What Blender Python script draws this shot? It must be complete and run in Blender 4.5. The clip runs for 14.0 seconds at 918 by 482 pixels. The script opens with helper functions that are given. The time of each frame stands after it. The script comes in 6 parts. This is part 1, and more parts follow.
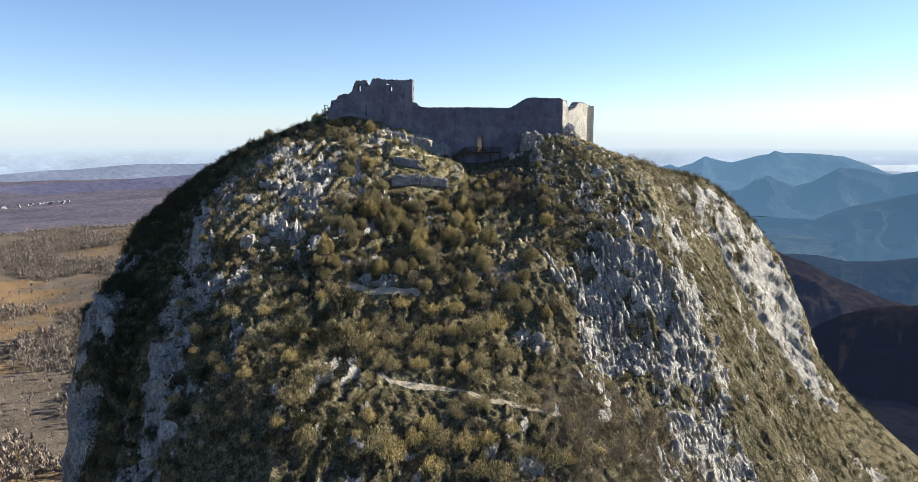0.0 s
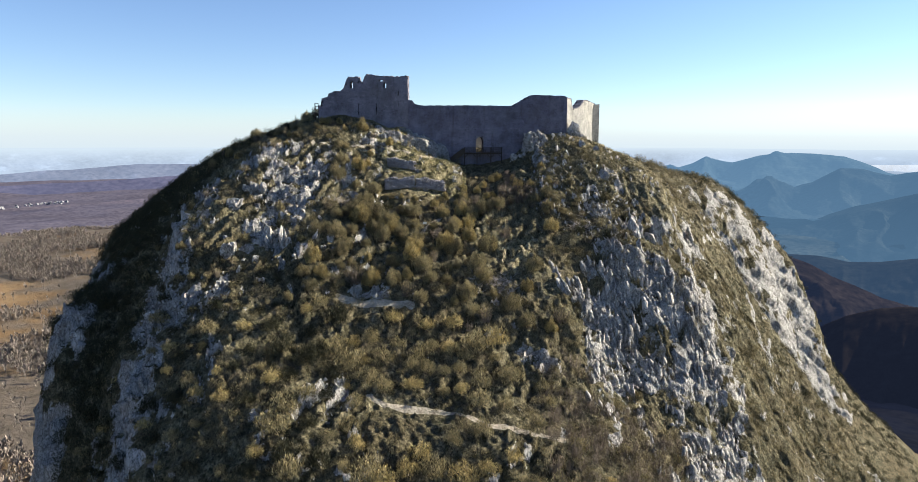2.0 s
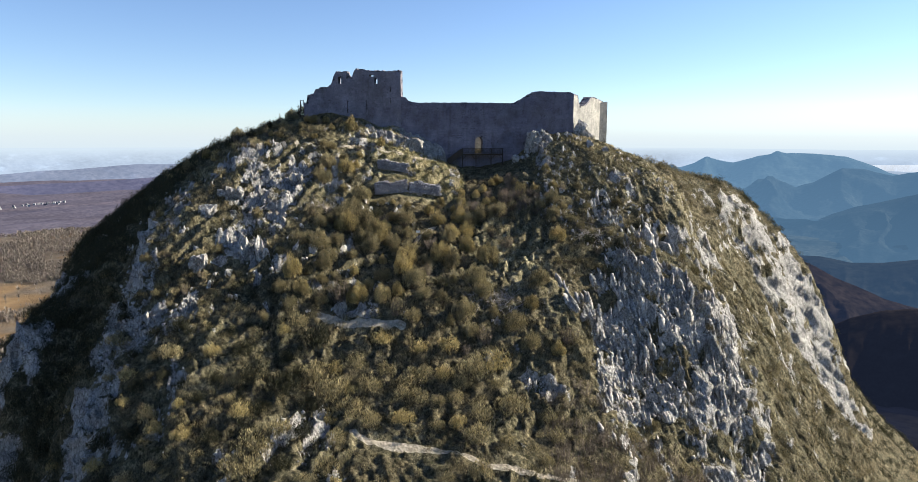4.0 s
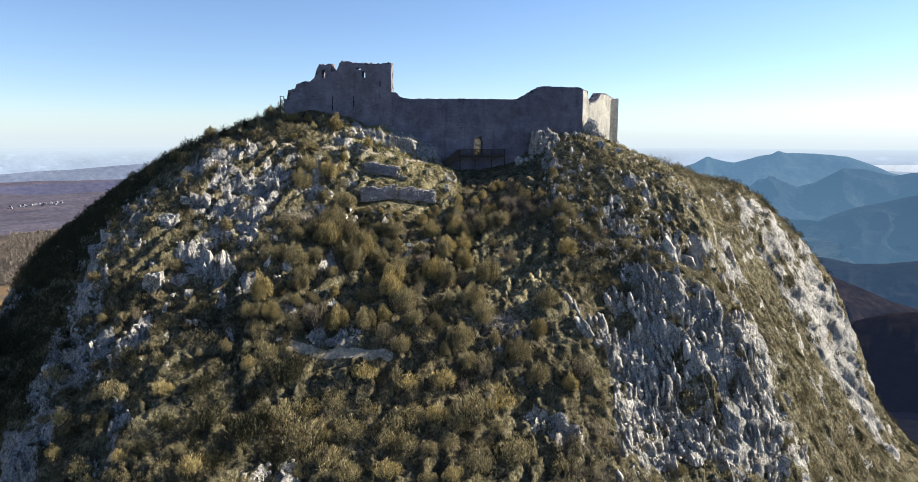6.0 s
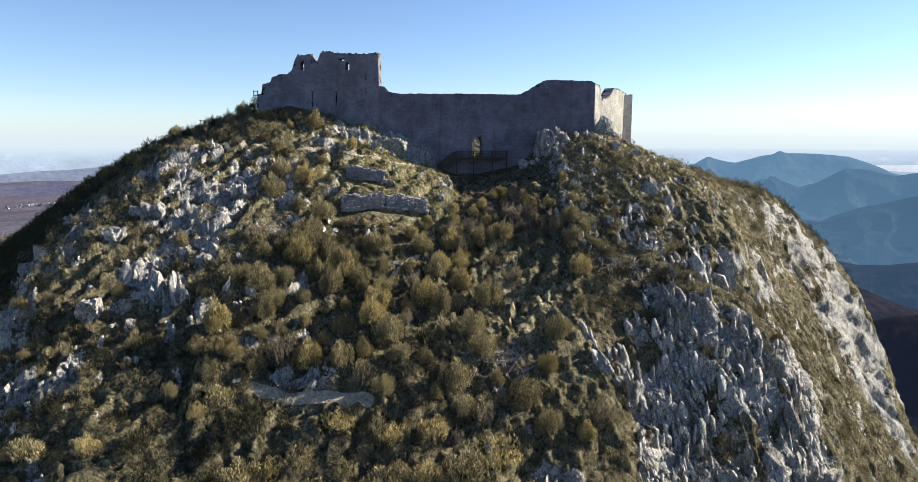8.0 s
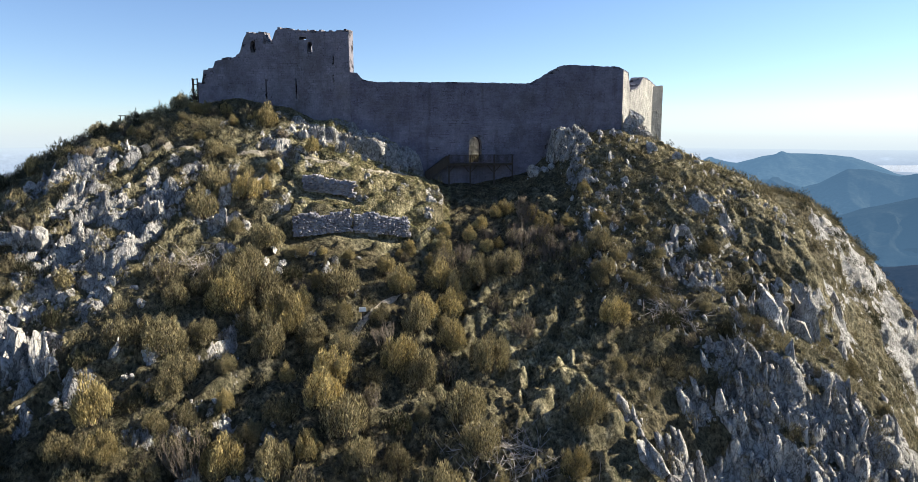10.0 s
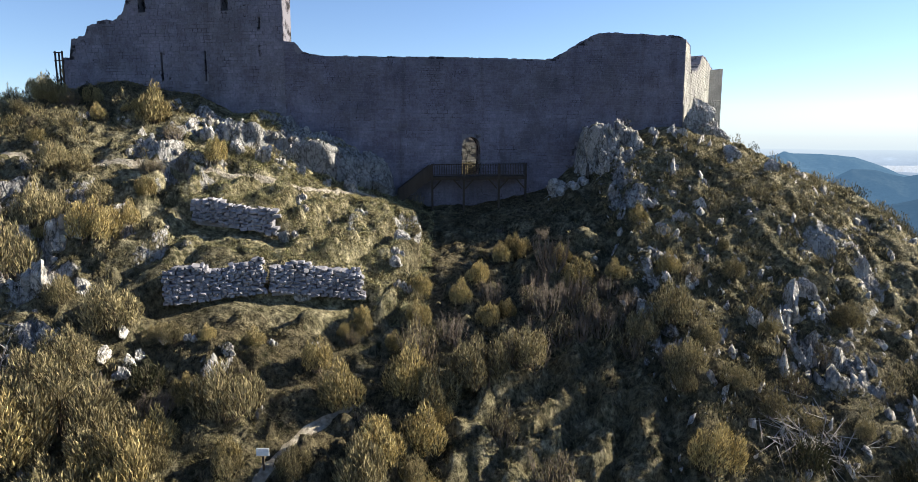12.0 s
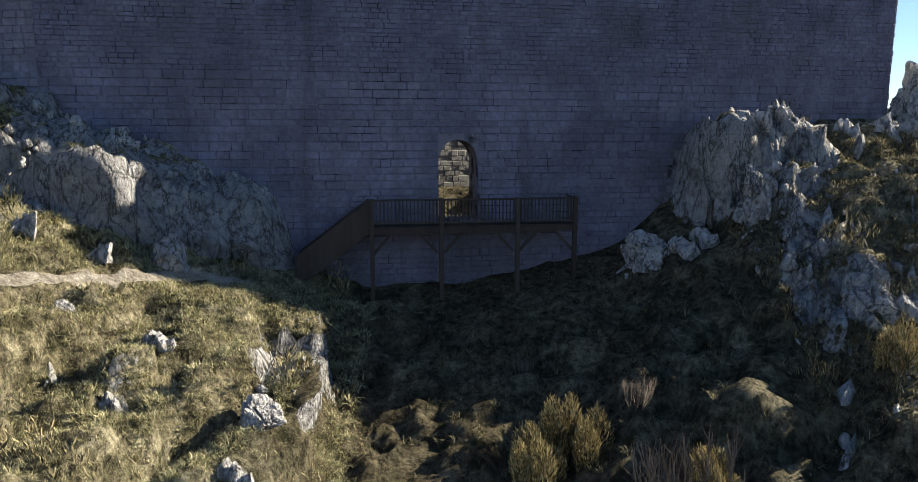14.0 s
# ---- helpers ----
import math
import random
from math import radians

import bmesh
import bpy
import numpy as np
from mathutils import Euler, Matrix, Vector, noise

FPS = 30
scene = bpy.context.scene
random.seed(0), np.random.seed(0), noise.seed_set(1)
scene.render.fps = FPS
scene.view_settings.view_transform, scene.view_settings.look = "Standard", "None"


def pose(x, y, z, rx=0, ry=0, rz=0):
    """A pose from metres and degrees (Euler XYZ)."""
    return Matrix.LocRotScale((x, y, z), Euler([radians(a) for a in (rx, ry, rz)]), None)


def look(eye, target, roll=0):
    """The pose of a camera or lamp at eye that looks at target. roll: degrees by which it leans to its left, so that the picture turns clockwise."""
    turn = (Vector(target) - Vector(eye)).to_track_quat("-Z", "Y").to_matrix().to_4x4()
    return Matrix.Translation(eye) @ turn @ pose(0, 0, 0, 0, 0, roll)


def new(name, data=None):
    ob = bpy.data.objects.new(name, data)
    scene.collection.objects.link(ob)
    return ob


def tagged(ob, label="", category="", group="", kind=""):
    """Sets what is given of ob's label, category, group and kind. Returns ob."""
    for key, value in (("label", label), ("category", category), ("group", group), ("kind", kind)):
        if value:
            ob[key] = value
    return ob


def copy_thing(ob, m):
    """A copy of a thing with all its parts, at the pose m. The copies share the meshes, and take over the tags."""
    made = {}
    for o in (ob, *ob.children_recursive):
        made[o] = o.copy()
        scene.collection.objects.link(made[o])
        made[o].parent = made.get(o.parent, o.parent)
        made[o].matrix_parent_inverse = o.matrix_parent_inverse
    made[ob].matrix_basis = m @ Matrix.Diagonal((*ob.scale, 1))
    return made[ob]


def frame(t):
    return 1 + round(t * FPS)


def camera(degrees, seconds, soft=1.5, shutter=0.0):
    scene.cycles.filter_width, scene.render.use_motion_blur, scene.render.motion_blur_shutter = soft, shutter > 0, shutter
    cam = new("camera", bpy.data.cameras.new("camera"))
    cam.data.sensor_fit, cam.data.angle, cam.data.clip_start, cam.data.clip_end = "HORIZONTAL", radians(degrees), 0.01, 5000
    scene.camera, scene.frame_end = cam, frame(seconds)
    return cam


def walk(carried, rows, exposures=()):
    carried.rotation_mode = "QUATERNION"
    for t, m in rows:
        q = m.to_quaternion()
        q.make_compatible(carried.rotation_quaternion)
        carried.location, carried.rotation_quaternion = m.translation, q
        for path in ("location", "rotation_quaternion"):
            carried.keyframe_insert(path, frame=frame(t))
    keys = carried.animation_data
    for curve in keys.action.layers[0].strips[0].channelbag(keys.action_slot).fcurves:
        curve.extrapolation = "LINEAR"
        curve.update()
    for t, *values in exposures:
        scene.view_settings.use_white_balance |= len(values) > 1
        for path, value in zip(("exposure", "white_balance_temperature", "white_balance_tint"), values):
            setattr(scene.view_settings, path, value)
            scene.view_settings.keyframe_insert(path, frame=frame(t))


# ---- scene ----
cam = camera(70.0, 14.0, soft=0.55)
PATH = [
    (0.0, 0.00, 0.00, 250.00),
    (0.5, 0.09, 2.10, 250.00),
    (1.0, 0.20, 4.56, 250.01),
    (1.5, 0.31, 6.96, 250.02),
    (2.0, 0.43, 9.77, 250.02),
    (2.5, 0.55, 12.53, 250.03),
    (3.0, 0.68, 15.57, 250.04),
    (3.2, 0.74, 16.83, 250.04),
    (5.3, 1.38, 31.84, 250.10),
    (5.5, 1.43, 33.23, 250.10),
    (6.0, 1.59, 37.00, 250.12),
    (6.5, 1.74, 40.55, 250.14),
    (7.0, 1.90, 44.45, 250.15),
    (7.2, 1.96, 45.97, 250.16),
    (9.3, 2.80, 66.61, 250.27),
    (9.5, 2.91, 69.54, 250.29),
    (10.0, 3.21, 77.27, 250.34),
    (10.5, 3.49, 84.44, 250.39),
    (11.0, 3.80, 92.45, 250.45),
    (11.5, 4.07, 99.68, 250.51),
    (12.0, 4.35, 107.38, 250.57),
    (12.5, 4.61, 114.27, 250.63),
    (13.0, 4.95, 123.97, 250.72),
    (13.5, 5.27, 133.03, 250.81),
    (14.0, 5.58, 142.00, 250.90),
]
PITCH = -8.7
walk(cam, [(t, pose(x, y, z, 90 + PITCH, 0, 0)) for t, x, y, z in PATH])

# ---- sun and sky ----
SUN_AZ, SUN_EL = 18.5, 25.5          # degrees north of +x, and above the horizon
sun_way = Vector((math.cos(radians(SUN_AZ)) * math.cos(radians(SUN_EL)),
                  math.sin(radians(SUN_AZ)) * math.cos(radians(SUN_EL)), math.sin(radians(SUN_EL))))
sun = new("sun", bpy.data.lights.new("sun", "SUN"))
sun.data.energy, sun.data.angle, sun.data.color = 5.0, radians(0.5), (1.0, 0.90, 0.74)
sun.matrix_world = look(sun_way * 400, (0, 0, 0))

world = bpy.data.worlds.new("sky")
scene.world = world
world.use_nodes = True
wn, wl = world.node_tree.nodes, world.node_tree.links
sky = wn.new("ShaderNodeTexSky")
sky.sky_type, sky.sun_disc = "NISHITA", False
sky.sun_elevation, sky.sun_rotation = radians(SUN_EL), radians(90 - SUN_AZ)
sky.altitude, sky.air_density, sky.dust_density, sky.ozone_density = 1200, 1.0, 0.12, 2.4
tint = wn.new("ShaderNodeMix")
tint.data_type, tint.blend_type = "RGBA", "MULTIPLY"
tint.inputs[0].default_value = 1.0
tint.inputs[7].default_value = (0.95, 1.0, 1.14, 1)
wl.new(sky.outputs["Color"], tint.inputs[6])
wl.new(tint.outputs[2], wn["Background"].inputs["Color"])
wn["Background"].inputs["Strength"].default_value = 0.0546
scene.view_settings.exposure = 1.5


# ---- noise on arrays ----
def hashed(ix, iy, iz, seed):
    h = (ix.astype(np.int64) * 374761393 + iy.astype(np.int64) * 668265263 + iz.astype(np.int64) * 2147483647 + seed * 974634533) & 0xFFFFFFFF
    h = np.asarray(h).astype(np.uint64)
    h = ((h ^ (h >> np.uint64(13))) * np.uint64(1274126177)) & np.uint64(0xFFFFFFFF)
    h = ((h ^ (h >> np.uint64(16))) * np.uint64(2246822519)) & np.uint64(0xFFFFFFFF)
    return ((h ^ (h >> np.uint64(15))) & np.uint64(0xFFFFFF)).astype(float) / float(0x1000000)


def vnoise(x, y, z=None, seed=0):
    """Smooth value noise, 0 to 1."""
    x, y = np.asarray(x, float), np.asarray(y, float)
    z = np.zeros_like(x) if z is None else np.asarray(z, float)
    ix, iy, iz = np.floor(x), np.floor(y), np.floor(z)
    fx, fy, fz = x - ix, y - iy, z - iz
    fx, fy, fz = (f * f * f * (f * (f * 6 - 15) + 10) for f in (fx, fy, fz))
    out = 0
    for dx in (0, 1):
        for dy in (0, 1):
            for dz in (0, 1):
                w = (fx if dx else 1 - fx) * (fy if dy else 1 - fy) * (fz if dz else 1 - fz)
                out = out + w * hashed(ix + dx, iy + dy, iz + dz, seed)
    return out


def fbm(x, y, z=None, seed=0, octaves=4):
    total, amp, norm = 0, 1.0, 0.0
    for o in range(octaves):
        k = 2.03 ** o
        total = total + amp * vnoise(x * k, y * k, None if z is None else z * k, seed + o)
        norm += amp
        amp *= 0.5
    return total / norm


def blocks(x, y, z, seed):
    """Cells of broken rock: distance to the joint, and each cell's own height with a tilt."""
    ix, iy, iz = np.floor(x), np.floor(y), np.floor(z)
    f1 = np.full(x.shape, 9.0)
    f2 = np.full(x.shape, 9.0)
    own = np.zeros(x.shape)
    for dx in (-1, 0, 1):
        for dy in (-1, 0, 1):
            for dz in (-1, 0, 1):
                cx, cy, cz = ix + dx, iy + dy, iz + dz
                a, b, c = hashed(cx, cy, cz, seed), hashed(cx, cy, cz, seed + 1), hashed(cx, cy, cz, seed + 2)
                px, py, pz = x - cx - a, y - cy - b, z - cz - c
                d = np.sqrt(px * px + py * py + pz * pz)
                h = hashed(cx, cy, cz, seed + 3) - 0.5 + (px * (b - 0.5) + py * (c - 0.5) + pz * (a - 0.5)) * 1.6
                near = d < f1
                f2 = np.where(near, f1, np.minimum(f2, d))
                own = np.where(near, h, own)
                f1 = np.where(near, d, f1)
    return f2 - f1, own


def ease(a, b, v):
    s = np.clip((v - a) / (b - a), 0, 1)
    return s * s * (3 - 2 * s)


# ---- materials ----
class Mat:
    """A node material with a Principled shader, and short ways to wire noise into it."""

    def __init__(self, name, rough=0.9, spec=0.2, metal=0.0):
        self.m = bpy.data.materials.new(name)
        self.m.use_nodes = True
        self.t = self.m.node_tree
        self.b = self.t.nodes["Principled BSDF"]
        self.b.inputs["Roughness"].default_value = rough
        self.b.inputs["Specular IOR Level"].default_value = spec
        self.b.inputs["Metallic"].default_value = metal
        self.co = self.t.nodes.new("ShaderNodeNewGeometry").outputs["Position"]

    def put(self, socket, value):
        if isinstance(value, bpy.types.NodeSocket):
            self.t.links.new(value, socket)
        else:
            socket.default_value = value

    def local(self):
        self.co = self.t.nodes.new("ShaderNodeTexCoord").outputs["Object"]
        return self

    def noise(self, scale, detail=5.0, rough=0.6, stretch=None):
        n = self.t.nodes.new("ShaderNodeTexNoise")
        n.inputs["Scale"].default_value, n.inputs["Detail"].default_value, n.inputs["Roughness"].default_value = scale, detail, rough
        co = self.co
        if stretch:
            mp = self.t.nodes.new("ShaderNodeMapping")
            mp.inputs["Scale"].default_value = stretch
            self.put(mp.inputs["Vector"], co)
            co = mp.outputs["Vector"]
        self.put(n.inputs["Vector"], co)
        return n.outputs["Fac"]

    def cells(self, scale, feature="F1", stretch=None):
        n = self.t.nodes.new("ShaderNodeTexVoronoi")
        n.feature = feature
        n.inputs["Scale"].default_value = scale
        co = self.co
        if stretch:
            mp = self.t.nodes.new("ShaderNodeMapping")
            mp.inputs["Scale"].default_value = stretch
            self.put(mp.inputs["Vector"], co)
            co = mp.outputs["Vector"]
        warp = self.t.nodes.new("ShaderNodeTexNoise")
        warp.inputs["Scale"].default_value, warp.inputs["Detail"].default_value = scale * 1.3, 3.0
        self.put(warp.inputs["Vector"], co)
        add = self.t.nodes.new("ShaderNodeVectorMath")
        add.operation = "MULTIPLY_ADD"
        self.put(add.inputs[0], warp.outputs["Color"])
        add.inputs[1].default_value = (0.35 / scale,) * 3
        self.put(add.inputs[2], co)
        self.put(n.inputs["Vector"], add.outputs[0])
        return n.outputs["Distance"]

    def ramp(self, fac, *stops):
        n = self.t.nodes.new("ShaderNodeValToRGB")
        e = n.color_ramp.elements
        while len(e) < len(stops):
            e.new(0.5)
        for el, (p, c) in zip(e, stops):
            el.position = p
            el.color = (c, c, c, 1) if isinstance(c, (int, float)) else (*c, 1)
        self.put(n.inputs["Fac"], fac)
        return n.outputs["Color"]

    def mix(self, fac, a, b, kind="MIX"):
        n = self.t.nodes.new("ShaderNodeMix")
        n.data_type, n.blend_type = "RGBA", kind
        self.put(n.inputs[0], fac)
        for i, v in ((6, a), (7, b)):
            self.put(n.inputs[i], v if isinstance(v, bpy.types.NodeSocket) else (*v, 1))
        return n.outputs[2]

    def attr(self, name):
        n = self.t.nodes.new("ShaderNodeAttribute")
        n.attribute_name = name
        return n.outputs["Fac"]

    def each(self):
        return self.t.nodes.new("ShaderNodeObjectInfo").outputs["Random"]

    def island(self):
        return self.t.nodes.new("ShaderNodeNewGeometry").outputs["Random Per Island"]

    def math(self, op, a, b=0.0):
        n = self.t.nodes.new("ShaderNodeMath")
        n.operation = op
        self.put(n.inputs[0], a)
        self.put(n.inputs[1], b)
        return n.outputs[0]

    def bump(self, height, strength=0.5, distance=0.1):
        n = self.t.nodes.new("ShaderNodeBump")
        n.inputs["Strength"].default_value, n.inputs["Distance"].default_value = strength, distance
        self.put(n.inputs["Height"], height)
        self.put(self.b.inputs["Normal"], n.outputs["Normal"])
        return self

    def colour(self, c):
        self.put(self.b.inputs["Base Color"], c if isinstance(c, bpy.types.NodeSocket) else (*c, 1))
        return self

    def glow(self, c, strength):
        self.put(self.b.inputs["Emission Color"], c if isinstance(c, bpy.types.NodeSocket) else (*c, 1))
        self.b.inputs["Emission Strength"].default_value = strength
        return self


def limestone_colour(k):
    big = k.ramp(k.noise(0.16, 4), (0.35, (0.27, 0.268, 0.264)), (0.65, (0.42, 0.416, 0.407)))
    grain = k.ramp(k.noise(2.6, 10, 0.8, (1.1, 1.1, 0.8)), (0.36, (0.30, 0.293, 0.282)), (0.45, (0.88, 0.87, 0.85)), (0.58, (1.30, 1.29, 1.26)))
    c = k.mix(1.0, big, grain, "MULTIPLY")
    # Shade in the cracks and seams is put into the colour.
    crack_shade = k.ramp(k.cells(0.75, "DISTANCE_TO_EDGE", (1.4, 1.2, 0.55)), (0.0, 1.0), (0.035, 0.0))
    c = k.mix(k.math("MULTIPLY", crack_shade, 0.5), c, (0.05, 0.047, 0.042))
    seam_shade = k.ramp(k.noise(0.6, 5, 0.65, (1.7, 1.4, 0.6)), (0.475, 0.0), (0.5, 0.85), (0.525, 0.0))
    c = k.mix(seam_shade, c, (0.05, 0.048, 0.043))
    lichen = k.ramp(k.noise(1.3, 9, 0.8), (0.57, 0.0), (0.64, 1.0))
    c = k.mix(k.math("MULTIPLY", lichen, 0.55), c, (0.09, 0.086, 0.065))
    moss = k.ramp(k.noise(0.45, 8, 0.75), (0.60, 0.0), (0.70, 0.6))
    return k.mix(moss, c, (0.075, 0.070, 0.035))


def rock_relief(k):
    fissures = k.ramp(k.noise(0.9, 4, 0.6, (1.9, 1.6, 0.6)), (0.44, 1.0), (0.5, 0.0), (0.56, 1.0))
    fissures = k.math("ADD", fissures, k.math("MULTIPLY", k.ramp(k.cells(0.75, "DISTANCE_TO_EDGE", (1.4, 1.2, 0.55)), (0.0, 0.0), (0.07, 1.0)), 1.0))
    return k.math("ADD", k.math("ADD", k.noise(2.2, 9, 0.75, (1.1, 1.1, 0.8)), k.math("MULTIPLY", k.noise(7, 7, 0.75), 0.4)), k.math("MULTIPLY", fissures, 0.3))


def make_rock():
    k = Mat("limestone", 0.92, 0.15)
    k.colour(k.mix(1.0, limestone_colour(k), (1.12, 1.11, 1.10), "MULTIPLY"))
    return k.bump(rock_relief(k), 1.0, 0.20).m


def make_hill():
    """Limestone where the hill is bare, dry winter turf on the rest, worn earth on the trail."""
    k = Mat("hillside", 0.95, 0.08)
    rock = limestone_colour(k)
    # Low tones of the turf also stand for shade between the shrubs.
    turf = k.ramp(k.noise(0.75, 8, 0.7), (0.34, (0.020, 0.021, 0.011)), (0.50, (0.083, 0.076, 0.048)), (0.64, (0.20, 0.178, 0.115)))
    dry = k.ramp(k.noise(0.9, 8, 0.72), (0.36, (0.055, 0.053, 0.027)), (0.50, (0.20, 0.180, 0.110)), (0.64, (0.43, 0.385, 0.255)))
    turf = k.mix(k.attr("straw"), turf, dry)
    turf = k.mix(k.ramp(k.noise(0.09, 3), (0.42, 0.0), (0.6, 0.5)), turf, (0.10, 0.080, 0.046))
    blades = k.ramp(k.noise(3.2, 9, 0.85, (1, 1, 0.5)), (0.40, 0.22), (0.60, 1.7))
    turf = k.mix(1.0, turf, blades, "MULTIPLY")
    sprigs = k.ramp(k.cells(1.5), (0.22, 0.75), (0.42, 0.0))
    turf = k.mix(k.math("MULTIPLY", sprigs, k.ramp(k.noise(0.35, 4), (0.45, 0.0), (0.6, 1.0))), turf, (0.020, 0.024, 0.010))
    edge = k.math("ADD", k.attr("bare"), k.math("MULTIPLY", k.math("SUBTRACT", k.noise(1.6, 6, 0.7), 0.5), 0.9))
    shows = k.ramp(edge, (0.46, 0.0), (0.54, 1.0))
    c = k.mix(shows, turf, rock)
    earth = k.ramp(k.noise(3.0, 6), (0.35, (0.24, 0.21, 0.16)), (0.65, (0.44, 0.40, 0.33)))
    way = k.math("ADD", k.attr("trail"), k.math("MULTIPLY", k.math("SUBTRACT", k.noise(1.2, 5), 0.5), 0.5))
    c = k.mix(k.ramp(way, (0.46, 0.0), (0.56, 1.0)), c, earth)
    k.colour(c)
    hummocks = k.math("ADD", k.math("MULTIPLY", k.noise(1.5, 3, 0.5, (1, 1.5, 1)), 1.3), k.math("MULTIPLY", k.noise(7, 7, 0.75), 0.7))
    return k.bump(k.mix(shows, hummocks, rock_relief(k)), 1.0, 0.34).m


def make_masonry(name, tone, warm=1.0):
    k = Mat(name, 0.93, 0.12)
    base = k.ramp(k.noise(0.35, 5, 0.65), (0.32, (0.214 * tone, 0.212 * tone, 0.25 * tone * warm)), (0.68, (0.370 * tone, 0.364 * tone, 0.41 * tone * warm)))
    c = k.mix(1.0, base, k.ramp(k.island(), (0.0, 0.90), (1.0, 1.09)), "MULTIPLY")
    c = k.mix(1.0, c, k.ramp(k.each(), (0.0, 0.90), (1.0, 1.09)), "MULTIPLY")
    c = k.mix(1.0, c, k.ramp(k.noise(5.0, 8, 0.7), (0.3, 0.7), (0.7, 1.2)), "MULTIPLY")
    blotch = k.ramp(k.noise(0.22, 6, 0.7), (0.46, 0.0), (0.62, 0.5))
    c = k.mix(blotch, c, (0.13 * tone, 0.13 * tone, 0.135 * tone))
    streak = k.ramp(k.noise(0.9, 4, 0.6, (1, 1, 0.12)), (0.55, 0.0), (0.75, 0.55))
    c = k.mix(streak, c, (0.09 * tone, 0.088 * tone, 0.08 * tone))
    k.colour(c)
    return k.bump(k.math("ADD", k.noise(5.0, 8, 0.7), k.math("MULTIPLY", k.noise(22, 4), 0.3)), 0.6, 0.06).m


def make_joint():
    k = Mat("lime_mortar", 0.97, 0.05)
    k.colour(k.ramp(k.noise(0.8, 5, 0.65), (0.40, (0.025, 0.024, 0.027)), (0.51, (0.17, 0.166, 0.19))))
    return k.bump(k.noise(9, 6), 0.6, 0.05).m


def make_timber():
    k = Mat("weathered_timber", 0.85, 0.2)
    k.colour(k.mix(0.5, k.ramp(k.noise(3.0, 6, 0.6, (1, 1, 0.2)), (0.3, (0.025, 0.02, 0.016)), (0.7, (0.075, 0.06, 0.046))), k.ramp(k.each(), (0.0, (0.03, 0.024, 0.02)), (1.0, (0.075, 0.06, 0.048)))))
    return k.bump(k.noise(18, 5, 0.6, (1, 1, 0.1)), 0.4, 0.02).m


def make_leaf(name, dark, light):
    k = Mat(name, 0.75, 0.25)
    c = k.ramp(k.island(), (0.0, dark), (1.0, light))
    c = k.mix(1.0, c, k.ramp(k.each(), (0.0, 0.66), (1.0, 1.15)), "MULTIPLY")
    k.colour(c)
    out = k.t.nodes["Material Output"]
    tr = k.t.nodes.new("ShaderNodeBsdfTranslucent")
    k.put(tr.inputs["Color"], c)
    ms = k.t.nodes.new("ShaderNodeMixShader")
    ms.inputs[0].default_value = 0.14
    k.put(ms.inputs[1], k.b.outputs[0])
    k.put(ms.inputs[2], tr.outputs[0])
    k.put(out.inputs["Surface"], ms.outputs[0])
    return k.m


def make_twig(name, a, b):
    k = Mat(name, 0.9, 0.1)
    k.colour(k.ramp(k.noise(2.0, 4), (0.3, a), (0.7, b)))
    return k.m


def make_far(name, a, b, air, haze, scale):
    """Distant land: its own colour, plus emission painted as the haze before it."""
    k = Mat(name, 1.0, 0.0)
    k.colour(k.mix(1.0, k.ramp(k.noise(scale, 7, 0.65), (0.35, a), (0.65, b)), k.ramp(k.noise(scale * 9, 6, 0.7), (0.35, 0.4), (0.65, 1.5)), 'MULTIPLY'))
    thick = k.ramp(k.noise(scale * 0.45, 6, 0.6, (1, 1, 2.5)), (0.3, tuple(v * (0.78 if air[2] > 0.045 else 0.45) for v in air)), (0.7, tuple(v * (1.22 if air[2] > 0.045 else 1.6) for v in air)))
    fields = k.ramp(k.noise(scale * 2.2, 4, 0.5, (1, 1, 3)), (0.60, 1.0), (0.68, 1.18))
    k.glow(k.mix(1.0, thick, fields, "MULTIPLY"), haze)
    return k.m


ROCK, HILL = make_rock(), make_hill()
# Same stone twice: ASHLAR darkened and blued as shade, SUNLIT lightened as sun.
ASHLAR, RUBBLE, MORTAR = make_masonry("shaded_ashlar", 0.57, 1.15), make_masonry("rubble_stone", 0.62, 1.08), make_joint()
PALE, SUNLIT = make_masonry("pale_dry_stone", 0.95, 0.95), make_masonry("sunlit_ashlar", 1.1, 0.80)
TIMBER = make_timber()
LEAF_OLIVE = make_leaf("olive_leaves", (0.056, 0.048, 0.027), (0.37, 0.315, 0.168))
LEAF_GOLD = make_leaf("golden_leaves", (0.105, 0.084, 0.038), (0.51, 0.415, 0.19))
# Evergreen leaves, also used to darken bushes as shade.
LEAF_DARK = make_leaf("evergreen_and_shaded_leaves", (0.014, 0.018, 0.010), (0.06, 0.058, 0.027))
STRAW = make_leaf("straw_grass", (0.14, 0.135, 0.064), (0.58, 0.535, 0.30))
OLIVE_GRASS = make_leaf("olive_grass", (0.068, 0.060, 0.030), (0.34, 0.295, 0.155))
TWIG = make_twig("brown_twigs", (0.07, 0.055, 0.04), (0.16, 0.13, 0.10))
GREY_TWIG = make_twig("grey_twigs", (0.085, 0.070, 0.056), (0.19, 0.16, 0.13))


